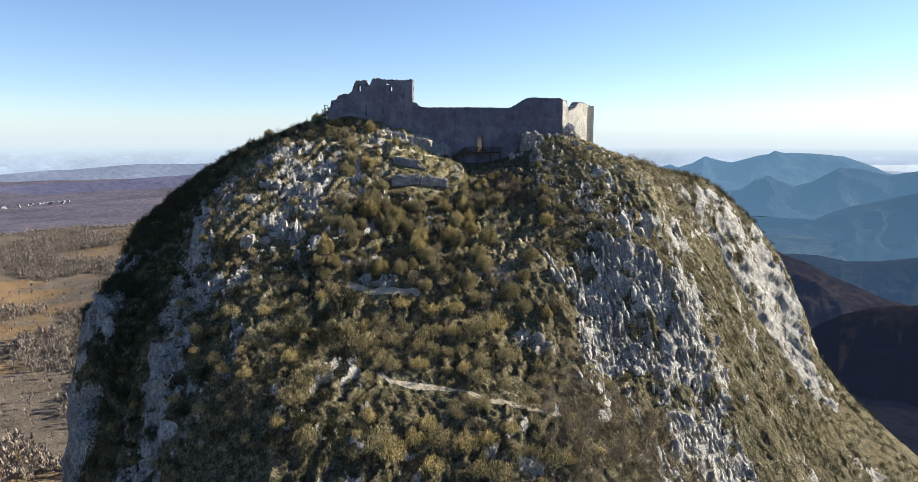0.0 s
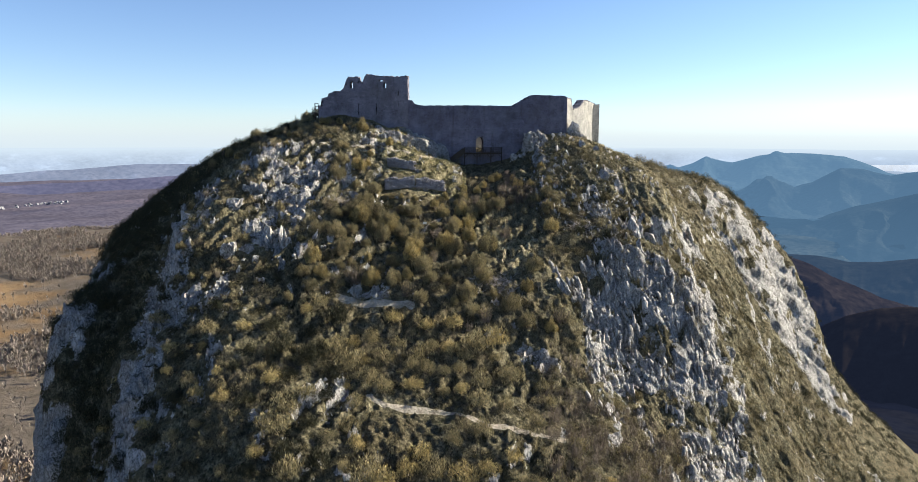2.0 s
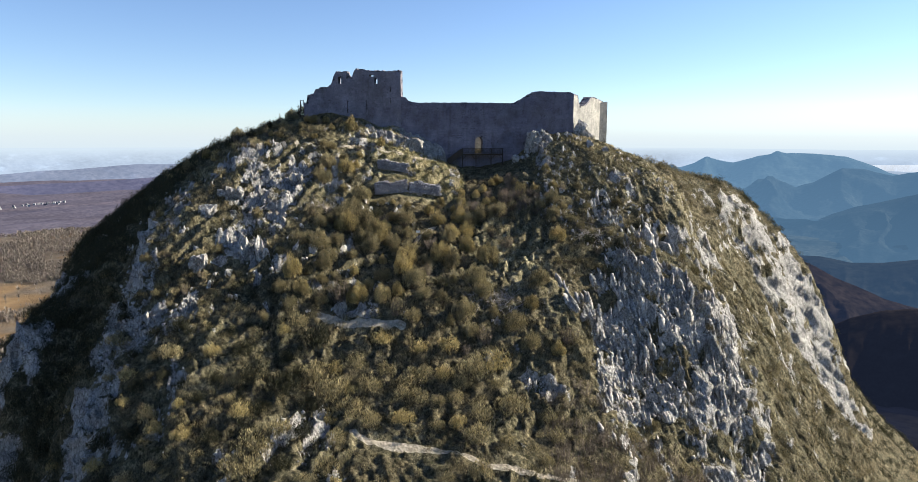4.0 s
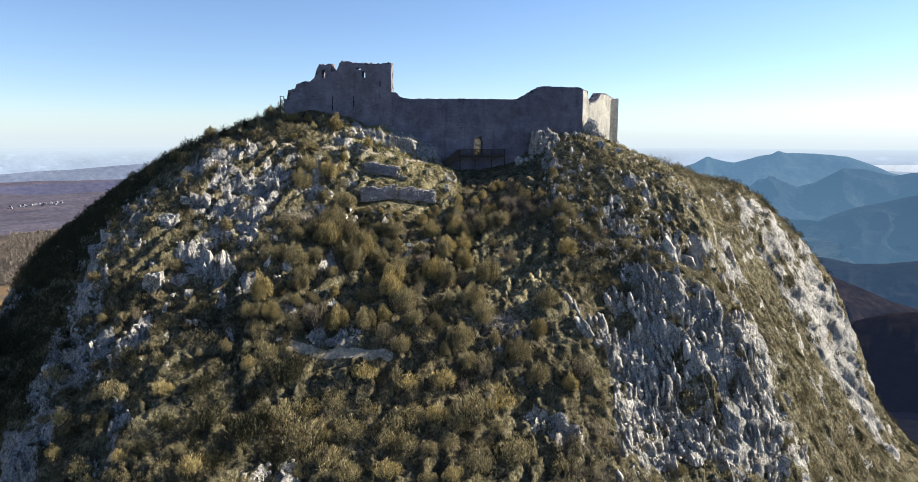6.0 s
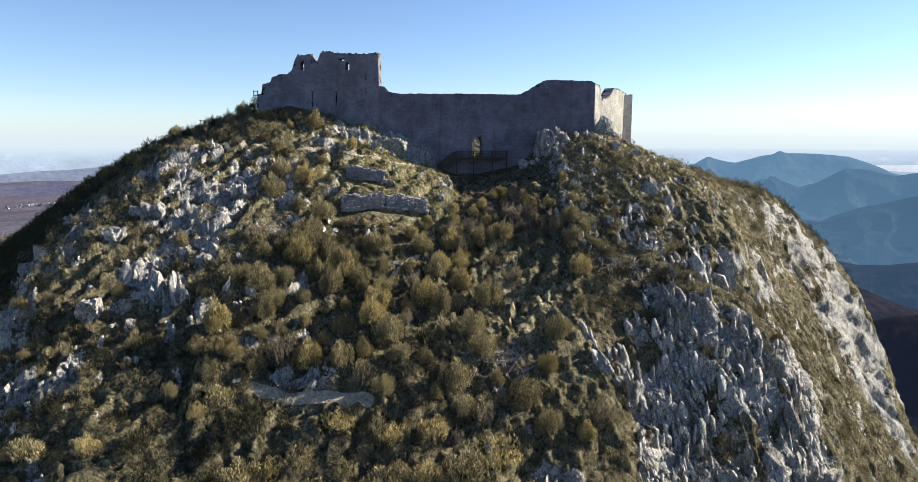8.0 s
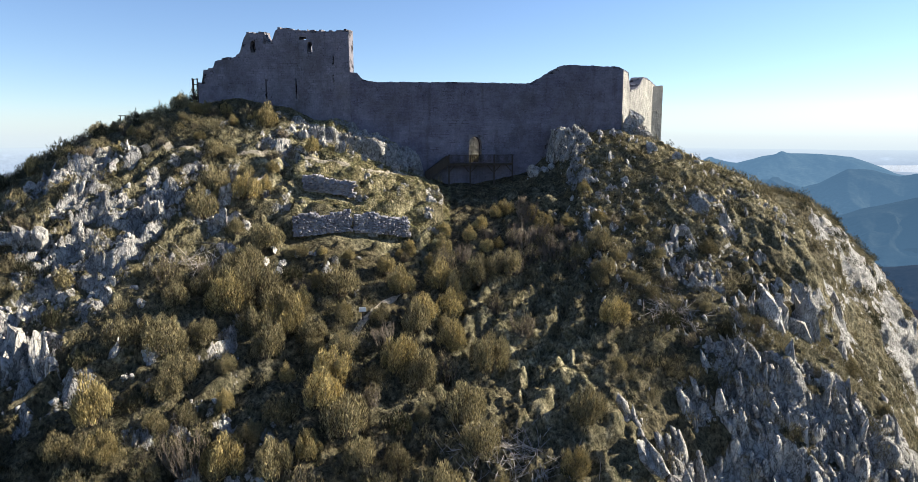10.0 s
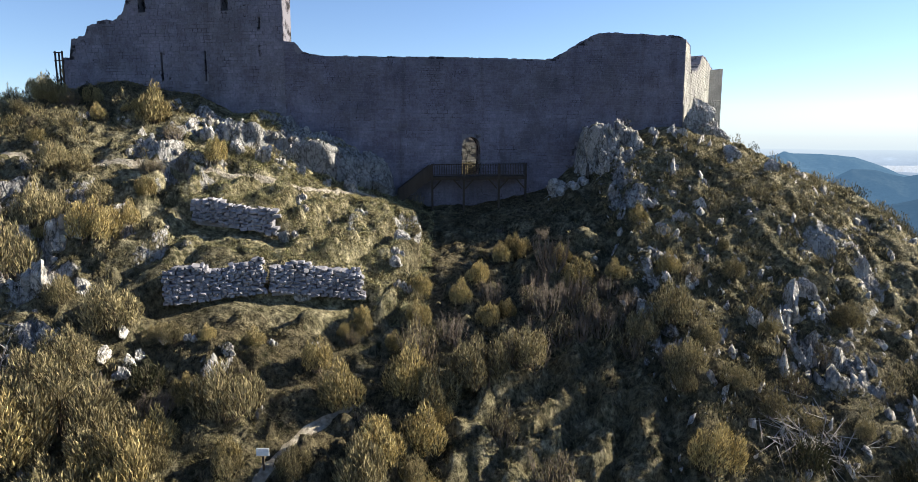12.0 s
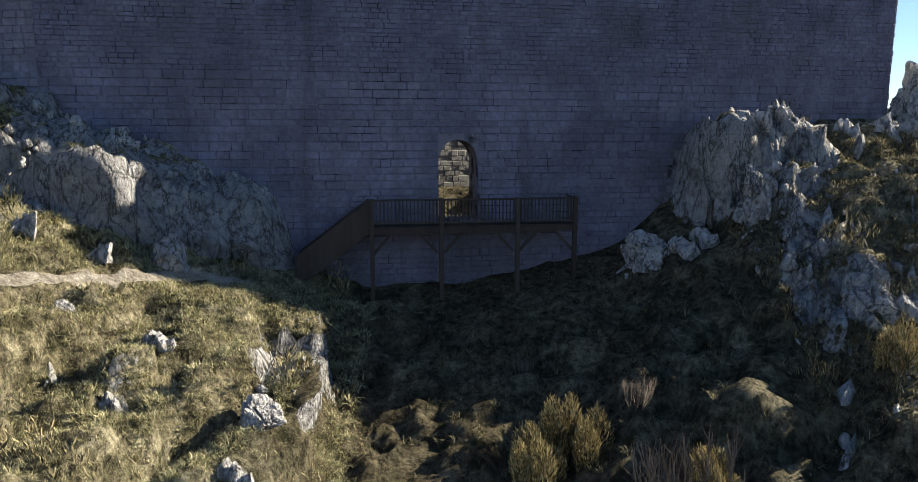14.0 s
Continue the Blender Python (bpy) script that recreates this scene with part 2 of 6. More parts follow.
# ---- mesh helpers ----
def mesh_of(name, verts, faces, material, smooth=False):
    me = bpy.data.meshes.new(name)
    verts = np.asarray(verts, np.float32)
    if isinstance(faces, np.ndarray):
        n, k = faces.shape
        me.vertices.add(len(verts))
        me.vertices.foreach_set("co", verts.ravel())
        me.loops.add(n * k)
        me.loops.foreach_set("vertex_index", faces.astype(np.int32).ravel())
        me.polygons.add(n)
        me.polygons.foreach_set("loop_start", np.arange(0, n * k, k, dtype=np.int32))
        me.update(calc_edges=True)
        me.validate()
    else:
        me.from_pydata([tuple(map(float, v)) for v in verts], [], faces)
        me.update()
    me.materials.append(material)
    if smooth:
        me.polygons.foreach_set("use_smooth", np.ones(len(me.polygons), bool))
    return me


def part(name, bm, material, parent=None, label="", smooth=False):
    """Link a bmesh, or a ready mesh, as one object under parent."""
    if isinstance(bm, bmesh.types.BMesh):
        me = bpy.data.meshes.new(name)
        bm.to_mesh(me)
        bm.free()
        me.materials.append(material)
        if smooth:
            me.polygons.foreach_set("use_smooth", np.ones(len(me.polygons), bool))
    else:
        me = bm
    ob = new(name, me)
    ob.parent = parent
    if label:
        tagged(ob, label)
    return ob


def box(bm, x0, y0, z0, x1, y1, z1, m=None):
    vs = [bm.verts.new((x, y, z)) for x in (x0, x1) for y in (y0, y1) for z in (z0, z1)]
    if m is not None:
        for v in vs:
            v.co = m @ v.co
    for f in ((0, 1, 3, 2), (4, 6, 7, 5), (0, 4, 5, 1), (2, 3, 7, 6), (0, 2, 6, 4), (1, 5, 7, 3)):
        bm.faces.new([vs[i] for i in f])
    return vs


# ---- the crag ----
SECTIONS = []


def section(y, *pairs):
    """One cut across the crag: heights z at places x."""
    SECTIONS.append((y, np.array(pairs[0::2], float), np.array(pairs[1::2], float)))


section(10, -130, 60, -60, 95, 0, 105, 60, 90, 140, 60)
section(55, -130, 65, -85, 95, -60, 135, -25, 158, 10, 150, 40, 132, 80, 100, 150, 65)
section(90, -130, 65, -84, 105, -72, 150, -59, 176, -45, 195, -28, 200.5, -12, 197, 5, 193, 20, 188, 40, 172, 62, 150, 95, 112, 150, 75)
section(104, -130, 70, -82, 120, -73, 168, -62, 187, -47, 208, -36, 213.5, -24, 211.5, -14, 208.5, -4, 206.9, 4, 206, 8, 205.4, 15, 202.8, 22, 199.8, 30, 194.5, 40, 185, 60, 161, 92, 122, 150, 78)
section(113, -130, 75, -80, 130, -73, 181, -65, 197, -47, 216.5, -36, 219, -24, 216, -17, 213.8, -8, 212.6, 4, 210.5, 15, 206, 24, 202, 40, 190, 60, 168, 90, 130, 150, 80)
section(130, -130, 85, -85, 150, -79, 208, -75, 217.5, -65, 212, -52, 229.5, -45, 230.5, -36, 229.5, -26, 230, -17, 227.5, -4, 226.5, 8, 222.7, 18, 222, 22, 219, 28, 211.5, 36, 208.5, 46, 200, 56, 188, 75, 163, 100, 131, 155, 85)
section(141, -130, 90, -88, 162, -80, 213, -73, 222, -58, 230.5, -52, 237, -46, 239, -37, 237.3, -30, 237.4, -22, 236.2, -15, 233, -8, 232.5, -3, 231.6, 5, 229.6, 12, 229.2, 18, 229.8, 22, 229, 28, 227.9, 34, 227.9, 42, 225.5, 48, 221.5, 53, 211, 58, 200, 70, 184, 82, 165, 105, 134, 160, 88)
section(150, -130, 95, -89, 170, -81, 218, -72, 226, -57, 238, -42, 245, -29, 243, -16, 240.2, -11, 240, -6, 237.6, -3, 236.3, 0, 235.4, 2.5, 235.3, 13, 234.6, 18, 235.6, 20, 236.4, 24, 235.2, 28, 234.6, 32, 234.0, 36, 232.6, 43, 228.5, 50, 221.5, 55, 212, 58, 205, 70, 188, 85, 166, 110, 134, 165, 90)
section(162, -130, 100, -91, 175, -83, 225, -74, 231.5, -58, 242.5, -42, 250.8, -31, 252.3, -20, 250.1, -11, 247.3, -3, 244, -0.8, 243.2, 1.2, 240.9, 9, 240.8, 13, 242.3, 17, 243, 19, 243.6, 25, 244.2, 33, 244.2, 42, 241.4, 47, 238, 57, 219, 70, 203, 82, 181, 110, 138, 170, 90)
section(172, -130, 105, -92, 185, -83, 228, -74, 235, -58, 245.6, -42, 253.2, -28, 256.3, -20, 255.1, -12, 251.2, -4, 246.4, 1, 244.3, 6, 244.0, 13, 245.2, 15.4, 247.0, 17.5, 249.0, 20, 250.6, 27, 251, 35, 248.2, 43, 245, 50, 240, 60, 223, 75, 202, 95, 168, 120, 134, 175, 90)
section(190, -130, 110, -92, 190, -80, 236, -63, 247.2, -42, 254.5, -25, 256, 0, 249, 25, 251, 38, 248, 50, 242.5, 65, 234, 76, 220, 90, 198, 105, 178, 130, 145, 185, 90)
section(215, -130, 105, -90, 190, -60, 235, -20, 248, 20, 250, 45, 246, 62, 242, 78, 236, 90, 219, 103, 198, 110, 184, 116, 168, 132, 148, 195, 90)
section(228, -130, 98, -85, 182, -50, 228, -10, 244, 30, 246, 60, 241, 84, 236.5, 95, 226, 105, 208, 113, 190, 118, 174, 126, 162, 136, 151, 160, 132, 205, 90)
section(242, -130, 90, -80, 170, -40, 220, 0, 238, 40, 240, 70, 238, 91, 235, 101, 227, 110, 218, 121, 204.5, 130, 187, 137, 170, 145, 154, 165, 134, 225, 85)
section(257, -130, 85, -70, 160, -20, 210, 30, 230, 70, 233, 92, 232, 104, 227, 114, 218, 125, 201, 134, 183, 142, 167, 152, 150, 175, 124, 225, 80)
section(276, -130, 75, -60, 140, 0, 190, 60, 218, 95, 225, 110, 222, 123, 209, 136, 191, 150, 166, 165, 147, 180, 131, 200, 113, 230, 88)
section(296, -130, 68, 0, 145, 70, 180, 110, 190, 132, 180, 152, 155, 180, 132, 210, 107, 235, 86)
section(320, -130, 60, 0, 120, 70, 140, 110, 150, 150, 130, 225, 85)


def spaced(*runs):
    """Places along an axis: runs of (from, to, step)."""
    return np.concatenate([np.arange(a, b - 1e-6, s) for a, b, s in runs] + [[runs[-1][1]]])


def shape_of(xs, ys):
    cuts = np.array([np.interp(xs, sx, sz) for _, sx, sz in SECTIONS])
    at = np.array([s[0] for s in SECTIONS], float)
    slope = np.gradient(cuts, at, axis=0)
    i = np.clip(np.searchsorted(at, ys) - 1, 0, len(at) - 2)
    h = (at[i + 1] - at[i])
    s = ((ys - at[i]) / h)[:, None]
    h = h[:, None]
    return ((2 * s ** 3 - 3 * s ** 2 + 1) * cuts[i] + (s ** 3 - 2 * s ** 2 + s) * h * slope[i]
            + (-2 * s ** 3 + 3 * s ** 2) * cuts[i + 1] + (s ** 3 - s ** 2) * h * slope[i + 1])


def soften(z, n):
    for _ in range(n):
        z[1:-1] = 0.25 * z[:-2] + 0.5 * z[1:-1] + 0.25 * z[2:]
        z[:, 1:-1] = 0.25 * z[:, :-2] + 0.5 * z[:, 1:-1] + 0.25 * z[:, 2:]
    return z


def along(px, py, line):
    """Distance from places to a line of points."""
    best = np.full(px.shape, 1e9)
    for (ax, ay), (bx, by) in zip(line, line[1:]):
        dx, dy = bx - ax, by - ay
        t = np.clip(((px - ax) * dx + (py - ay) * dy) / (dx * dx + dy * dy), 0, 1)
        best = np.minimum(best, np.hypot(px - ax - t * dx, py - ay - t * dy))
    return best


UPPER_TRAIL = [(-40, 157), (-26, 158.4), (-22.8, 159.2), (-19.3, 160.2), (-13.8, 160.7), (-8.6, 162.2), (-6.0, 164.7), (-4.6, 166.4), (-2.8, 167.4)]
LOWER_TRAIL = [(-13.8, 107.6), (-11.8, 106.6), (-7.9, 106.2), (-3.1, 106.5), (1.8, 106.4), (4.6, 105.4), (8.5, 105.6), (13.0, 106.2), (17.7, 107.6)]
BENCH_TRAIL = [(-21.0, 122.7), (-15.9, 122.7), (-11.6, 123.0), (-8.0, 123.0)]
GULLY_TRAIL = [(-7.6, 137.6), (-6.4, 141.5), (-4.6, 144.2), (-2.4, 146.4)]

GX = spaced((-150, -95, 3.0), (-95, -82, 0.8), (-82, -55, 0.45), (-55, 58, 0.27), (58, 120, 0.42), (120, 145, 0.7), (145, 235, 1.6))
GY = spaced((0, 84, 0.9), (84, 96, 0.5), (96, 176, 0.27), (176, 245, 0.45), (245, 300, 0.8), (300, 320, 3.0))


def stairs(v, hard):
    """Steps of height one, flat on top, with steep risers."""
    f = v - np.floor(v)
    return ease(0.5 - hard, 0.5 + hard, f) - f


def build_crag():
    X, Y = np.meshgrid(GX, GY)
    Z = soften(shape_of(GX, GY), 4)
    for (ax, ay), (bx, by), rise in (((-16.2, 149.9), (-3.0, 154.6), 1.15), ((-15.6, 156.0), (-9.2, 156.3), 0.85)):
        n = math.hypot(bx - ax, by - ay)
        u = ((X - ax) * (bx - ax) + (Y - ay) * (by - ay)) / n
        d = ((Y - ay) * (bx - ax) - (X - ax) * (by - ay)) / n
        Z = Z + rise * (2 * ease(0.35, 1.0, d) - 1) * np.exp(-np.abs(d) / 3.5) * ease(-2.0, 0.5, u) * ease(n + 1.5, n - 0.5, u)
    # rock against the wall's foot, the block right of the gate, and the cleft before the far spur
    front = np.interp(X, [-14, -9, -5, -2.2], [165.2, 166.0, 168.0, 169.6])
    crest = np.interp(X, [-14, -11, -6.5, -3, -2.2], [252.9, 251.8, 250.2, 249.0, 247.0]) - 1.1 * ease(3.2, 0.4, Y - front)
    Z = Z + np.clip(crest - Z, 0, None) * ease(0.0, 1.3, Y - front) * ease(-2.0, -2.8, X) * ease(-19, -14, X) * ease(174, 172, Y)
    crest = 251.6 + 0.5 * (vnoise(X / 1.2, Y / 1.2, None, 14) - 0.5)
    Z = Z + np.clip(crest - Z, 0, None) * ease(15.9, 16.5, X) * ease(22.2, 20.8, X) * ease(170.2, 170.9, Y) * ease(176, 174, Y)
    Z = Z - 24 * np.exp(-((Y - 202) / 8.0) ** 2) * ease(58, 84, X)
    gy, gx = np.gradient(Z, GY, GX)
    steep = np.hypot(gx, gy)
    nz = 1 / np.sqrt(1 + steep ** 2)
    nx, ny = -gx * nz, -gy * nz
    patch = fbm(X / 9, Y / 9, Z / 9, 11, 4)
    small = fbm(X / 2.6, Y / 2.6, Z / 4.5, 21, 3)
    right = ease(16, 24, X)
    near_wall = ease(1.0, 4.0, along(X, Y, [(-34, 172.8), (-11.8, 169.8), (27.3, 175.9)]))
    near_wall = np.maximum(near_wall, 0.75 * ease(-2.0, -4.0, X) * ease(-16, -12, X))
    trail = np.clip(1.25 - np.minimum.reduce([along(X, Y, UPPER_TRAIL) / 0.40, (along(X, Y, LOWER_TRAIL) + 0.9 * (small - 0.5)) / 0.66, along(X, Y, BENCH_TRAIL) / 0.8, along(X, Y, GULLY_TRAIL) / 0.45]), 0, 1)
    terrace = ease(2.2, 1.1, np.minimum(along(X, Y, [(-16.2, 149.9), (-3.0, 154.6)]), along(X, Y, [(-15.6, 156.0), (-9.2, 156.3)])))
    # beds of limestone: nearly level ledges on the shoulder, weak ones elsewhere
    shoulder = ease(-17, -26, X) * ease(-60, -50, X) * ease(126, 132, Y) * ease(166, 154, Y)
    cut = X / 3.4 + 1.1 * (vnoise(X / 6, Y / 6, None, 68) - 0.5) + np.floor(Z / 2.3) * 0.37
    bed = Z + 0.10 * X + 2.2 * (fbm(X / 11, Y / 11, None, 64, 3) - 0.5) - 2.3 * (cut - np.floor(cut))
    gaps = ease(0.40, 0.56, fbm(X / 5.5, Y / 5.5, Z / 5, 65, 3))
    ledge = stairs(bed / 2.3, 0.13) * 2.3 * shoulder * (0.35 + 0.65 * gaps)
    ledge = ledge + stairs((bed + 0.4) / 3.1, 0.16) * 3.1 * (1 - shoulder) * (1 - right) * 0.75 * gaps * ease(172, 160, Y) * ease(0.3, 0.6, steep) * (1 - ease(0.1, 0.5, trail))
    # upright beds that lean with the slope on the flank
    across = X * 0.62 - Y * 0.45 + Z * 0.64 + 2.4 * (fbm(X / 7, Y / 7, Z / 7, 66, 3) - 0.5)
    split = 0
    for wave, amp, seed in ((7.5, 1.7, 101), (3.1, 1.7, 102), (1.4, 1.15, 103), (0.8, 0.6, 104)):
        n = vnoise(across / wave, (Y + 0.7 * X) / (wave * 3.0), (Z - 0.9 * X) / (wave * 3.0), seed)
        split = split + amp * (0.34 - np.abs(2 * n - 1) ** 0.8)
    jx, jy, jz = X * 0.80 + Y * 0.25 + Z * 0.50, Y * 0.95 - X * 0.25, Z * 0.86 - X * 0.5
    warp = 0.5 * (vnoise(X / 3, Y / 3, Z / 3, 5) - 0.5)
    joint, own = blocks(jx / 1.9 + warp, jy / 3.4 + warp, jz / 8.5, 31)
    joint2, own2 = blocks(jx / 0.95 + warp, jy / 1.5, jz / 4.2 + warp, 41)
    rough = fbm(X / 0.8, Y / 0.8, Z / 1.2, 51, 3) - 0.5
    cliff = ease(0.65, 1.35, steep)
    # where the limestone shows
    region = -0.42 * ease(56, 66, X) * ease(204, 192, Y) - 0.30 * ease(124, 140, X) - 0.20 * np.exp(-((X - 2) / 16) ** 2) * ease(176, 160, Y)
    region = region - 0.30 * np.exp(-((X + 10) / 12) ** 2 - ((Y - 160) / 9) ** 2) - 0.5 * np.exp(-((X - 10) / 9) ** 2 - ((Y - 137) / 13) ** 2)
    region = region - 0.45 * ease(112, 100, Y) * ease(14, 24, X) * ease(66, 52, X) - 0.12 * ease(128, 112, Y) * ease(12, 2, X) * ease(-44, -36, X)
    region = region + 0.10 * ease(18, 26, X) * ease(56, 46, X) * ease(100, 110, Y) * ease(150, 140, Y) + 0.22 * ease(200, 210, Y) * ease(245, 232, Y) * ease(74, 84, X) * ease(138, 124, X) - 0.14 * ease(236, 244, Y) * ease(80, 90, X) + 0.07 * shoulder + 0.10 * ease(-22, -30, X) * ease(-58, -52, X) * ease(104, 112, Y) * ease(152, 146, Y) - 0.5 * np.exp(-((X + 64) / 5.5) ** 2) * ease(178, 168, Y) + 0.22 * ease(-68, -73, X) * ease(165, 150, Y) - 0.35 * ease(160, 172, Y) * ease(-38, -46, X)
    region = region - 0.5 * np.exp(-((X - 11) / 5.5) ** 2 - ((Y - 163) / 7) ** 2) - 0.20 * ease(150, 158, Y) * ease(18, 24, X) * ease(62, 48, X) + 0.16 * ease(128, 136, Y) * ease(160, 150, Y) * ease(26, 33, X) * ease(60, 50, X) - 0.16 * ease(-44, -52, X) * ease(150, 160, Y)
    knolls = 0
    for cx, cy, r in ((20, 171.5, 4.2), (27.5, 174, 4.0), (-9, 166.5, 5.0), (-3.5, 169, 3.2), (18.6, 166, 2.6), (-20, 160, 3.0), (-30, 149, 3.5)):
        knolls = knolls + np.exp(-((X - cx) ** 2 + (Y - cy) ** 2) / r ** 2)
    wild = 0.40 * ease(0.5, 1.6, steep) + region + 1.5 * (patch - 0.5) + 1.1 * (small - 0.5) + 0.13 + 0.42 * knolls
    amount = ease(0.34, 0.58, wild) * (1 - ease(0.2, 0.7, trail)) * (1 - terrace)
    push = amount * (1 - 0.35 * cliff) * (0.85 * own + 0.42 * (ease(0.0, 0.07, joint) - 0.8) + 0.6 * own2 + 0.36 * (ease(0, 0.08, joint2) - 0.7) + 0.45 * rough)
    push = push + split * cliff * (0.30 + 0.70 * amount)
    ribs = fbm((X + 0.7 * Y) / 9.0, (Y - 0.7 * X) / 34.0, Z / 40.0, 61, 3) - 0.5
    push = push + (2.0 + 4.0 * ease(-60, -40, X)) * ribs * ease(0.7, 1.6, steep) * ease(178, 165, Y)
    # grass in tussocks, with steps trodden across the slope
    tussock = 1 - np.abs(2 * vnoise(X / 1.35 + 0.4 * Y, Y / 0.95, None, 81) - 1)
    clump = vnoise(X / 0.62, Y / 0.62, None, 83)
    steps = np.exp(-((X - 9) / 9) ** 2 - ((Y - 138) / 13) ** 2) + 0.7 * right * ease(150, 157, Y)
    turf = (1 - amount) * (0.9 * (fbm(X / 3.0, Y / 3.0, None, 71, 3) - 0.5) + (0.55 + 0.45 * steps) * (tussock ** 1.5 - 0.35) + 0.42 * (clump - 0.5))
    push = (push * (0.25 + 0.75 * near_wall) * (1 - terrace) + (1 - 0.85 * terrace) * turf * (1 - 0.85 * ease(0.1, 0.6, trail)) * (0.35 + 0.65 * near_wall))
    # slabs that lie along the leaning beds
    hold = right * ease(0.55, 0.95, steep) * (0.25 + 0.75 * amount) * near_wall
    gaps = ease(0.36, 0.52, fbm(X / 6, Y / 6, Z / 9, 67, 3))
    slab = hold * (0.80 * 2.7 * gaps * stairs(across / 2.7, 0.12) + 0.5 * 1.3 * stairs((across + 1.1 * own + 0.5 * own2) / 1.3, 0.14))
    push = push * (1 - 0.45 * hold)
    side = ease(0.5, 1.3, steep) * 0.9
    lift = ledge * near_wall * (1 - terrace)
    VX, VY, VZ = X + push * nx * side + 0.62 * slab, Y + push * ny * side - 0.45 * slab, Z + push * (nz * side + 1 - side) + 0.64 * slab + lift
    # turf lies on what is level, the faces stay bare
    e1 = np.stack([np.gradient(q, axis=1) for q in (VX, VY, VZ)], -1)
    e2 = np.stack([np.gradient(q, axis=0) for q in (VX, VY, VZ)], -1)
    cross = np.cross(e1, e2)
    level = np.abs(cross[..., 2]) / (np.linalg.norm(cross, axis=-1) + 1e-9)
    level = 0.6 * level + 0.4 * soften(level.copy(), 2)
    face = np.clip((0.70 - level) / 0.30, -0.8, 1.0)
    bare = np.clip(0.28 + 0.85 * (wild - 0.36) + 0.36 * face * (0.45 + 0.55 * amount), 0, 1)
    bare = bare * (1 - ease(0.2, 0.7, trail)) * (1 - terrace)
    # Dry straw; its 1.2 term also lightens the tussock slope to read as sunlit.
    straw = np.clip(ease(2, -3, X) * ease(148, 156, Y) * ease(-30, -17, X) + 1.2 * np.exp(-((X - 12) / 7) ** 2 - ((Y - 142) / 11) ** 2) + 0.65 * ease(17, 22, X) * ease(152, 160, Y) * ease(60, 45, X) + 0.35 * shoulder + 0.2 * ease(0.45, 0.7, fbm(X / 12, Y / 12, None, 95, 3)), 0, 1)
    verts = np.stack([VX.ravel(), VY.ravel(), VZ.ravel()], 1)
    ny_, nx_ = X.shape
    idx = np.arange(ny_ * nx_).reshape(ny_, nx_)
    faces = np.stack([idx[:-1, :-1].ravel(), idx[:-1, 1:].ravel(), idx[1:, 1:].ravel(), idx[1:, :-1].ravel()], 1)
    me = mesh_of("crag", verts, faces, HILL)
    for name, values in (("bare", bare), ("trail", trail), ("straw", straw)):
        me.attributes.new(name, "FLOAT", "POINT").data.foreach_set("value", values.ravel().astype(np.float32))
    tagged(new("crag", me), "steep limestone crag with dry turf and pale broken rock", "hill", kind="structure")
    return VZ, bare, trail, vnoise(X / 5, Y / 5, None, 77), vnoise(X / 1.4, Y / 1.4, None, 78)


CRAG_Z, CRAG_BARE, CRAG_TRAIL, CRAG_WIDE, CRAG_FINE = build_crag()


def sample(grid, x, y):
    i = int(np.clip(np.searchsorted(GX, x) - 1, 0, len(GX) - 2))
    j = int(np.clip(np.searchsorted(GY, y) - 1, 0, len(GY) - 2))
    u, v = (x - GX[i]) / (GX[i + 1] - GX[i]), (y - GY[j]) / (GY[j + 1] - GY[j])
    return float((grid[j, i] * (1 - u) + grid[j, i + 1] * u) * (1 - v) + (grid[j + 1, i] * (1 - u) + grid[j + 1, i + 1] * u) * v)


def ground(x, y):
    return sample(CRAG_Z, x, y)


# ---- valley floor and distance ----
def land(x, y):
    """Height of the low land round the crag."""
    d = np.hypot(x, y)
    base = np.interp(d, [0, 300, 500, 900, 1250, 1500, 2000, 3000, 4000, 4900], [35, 38, 45, 78, 100, 60, 20, 20, 40, 60])
    right = ease(0.1, 0.45, x / (d + 1))
    low = np.interp(d, [0, 500, 900, 1400, 2200, 3200, 4900], [35, 10, -70, -150, -160, -160, -120])
    base = base * (1 - right) + low * right
    swell = (fbm(x / 260, y / 260, None, 91, 4) - 0.5)
    return base + swell * np.interp(d, [0, 400, 1500, 3000, 4900], [10, 22, 30, 40, 30])


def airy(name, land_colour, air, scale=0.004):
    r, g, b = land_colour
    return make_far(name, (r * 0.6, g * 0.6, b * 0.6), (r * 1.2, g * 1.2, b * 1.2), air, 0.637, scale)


def make_ground():
    k = Mat("low_land", 0.97, 0.03)
    meadow = k.ramp(k.noise(0.02, 6), (0.35, (0.115, 0.077, 0.043)), (0.65, (0.20, 0.138, 0.078)))
    wood = k.ramp(k.noise(0.05, 8, 0.7), (0.3, (0.065, 0.056, 0.044)), (0.7, (0.145, 0.122, 0.10)))
    # Right-hand woods, darkened for the shade that lies on them.
    dark_woods = k.ramp(k.noise(0.03, 8, 0.7), (0.3, (0.006, 0.007, 0.005)), (0.7, (0.024, 0.023, 0.016)))
    c = k.mix(k.ramp(k.noise(0.0045, 4), (0.44, 0.0), (0.5, 1.0)), meadow, wood)
    k.colour(k.mix(k.attr("shaded_woods"), c, dark_woods))
    return k.bump(k.noise(0.25, 6), 0.8, 2.0).m


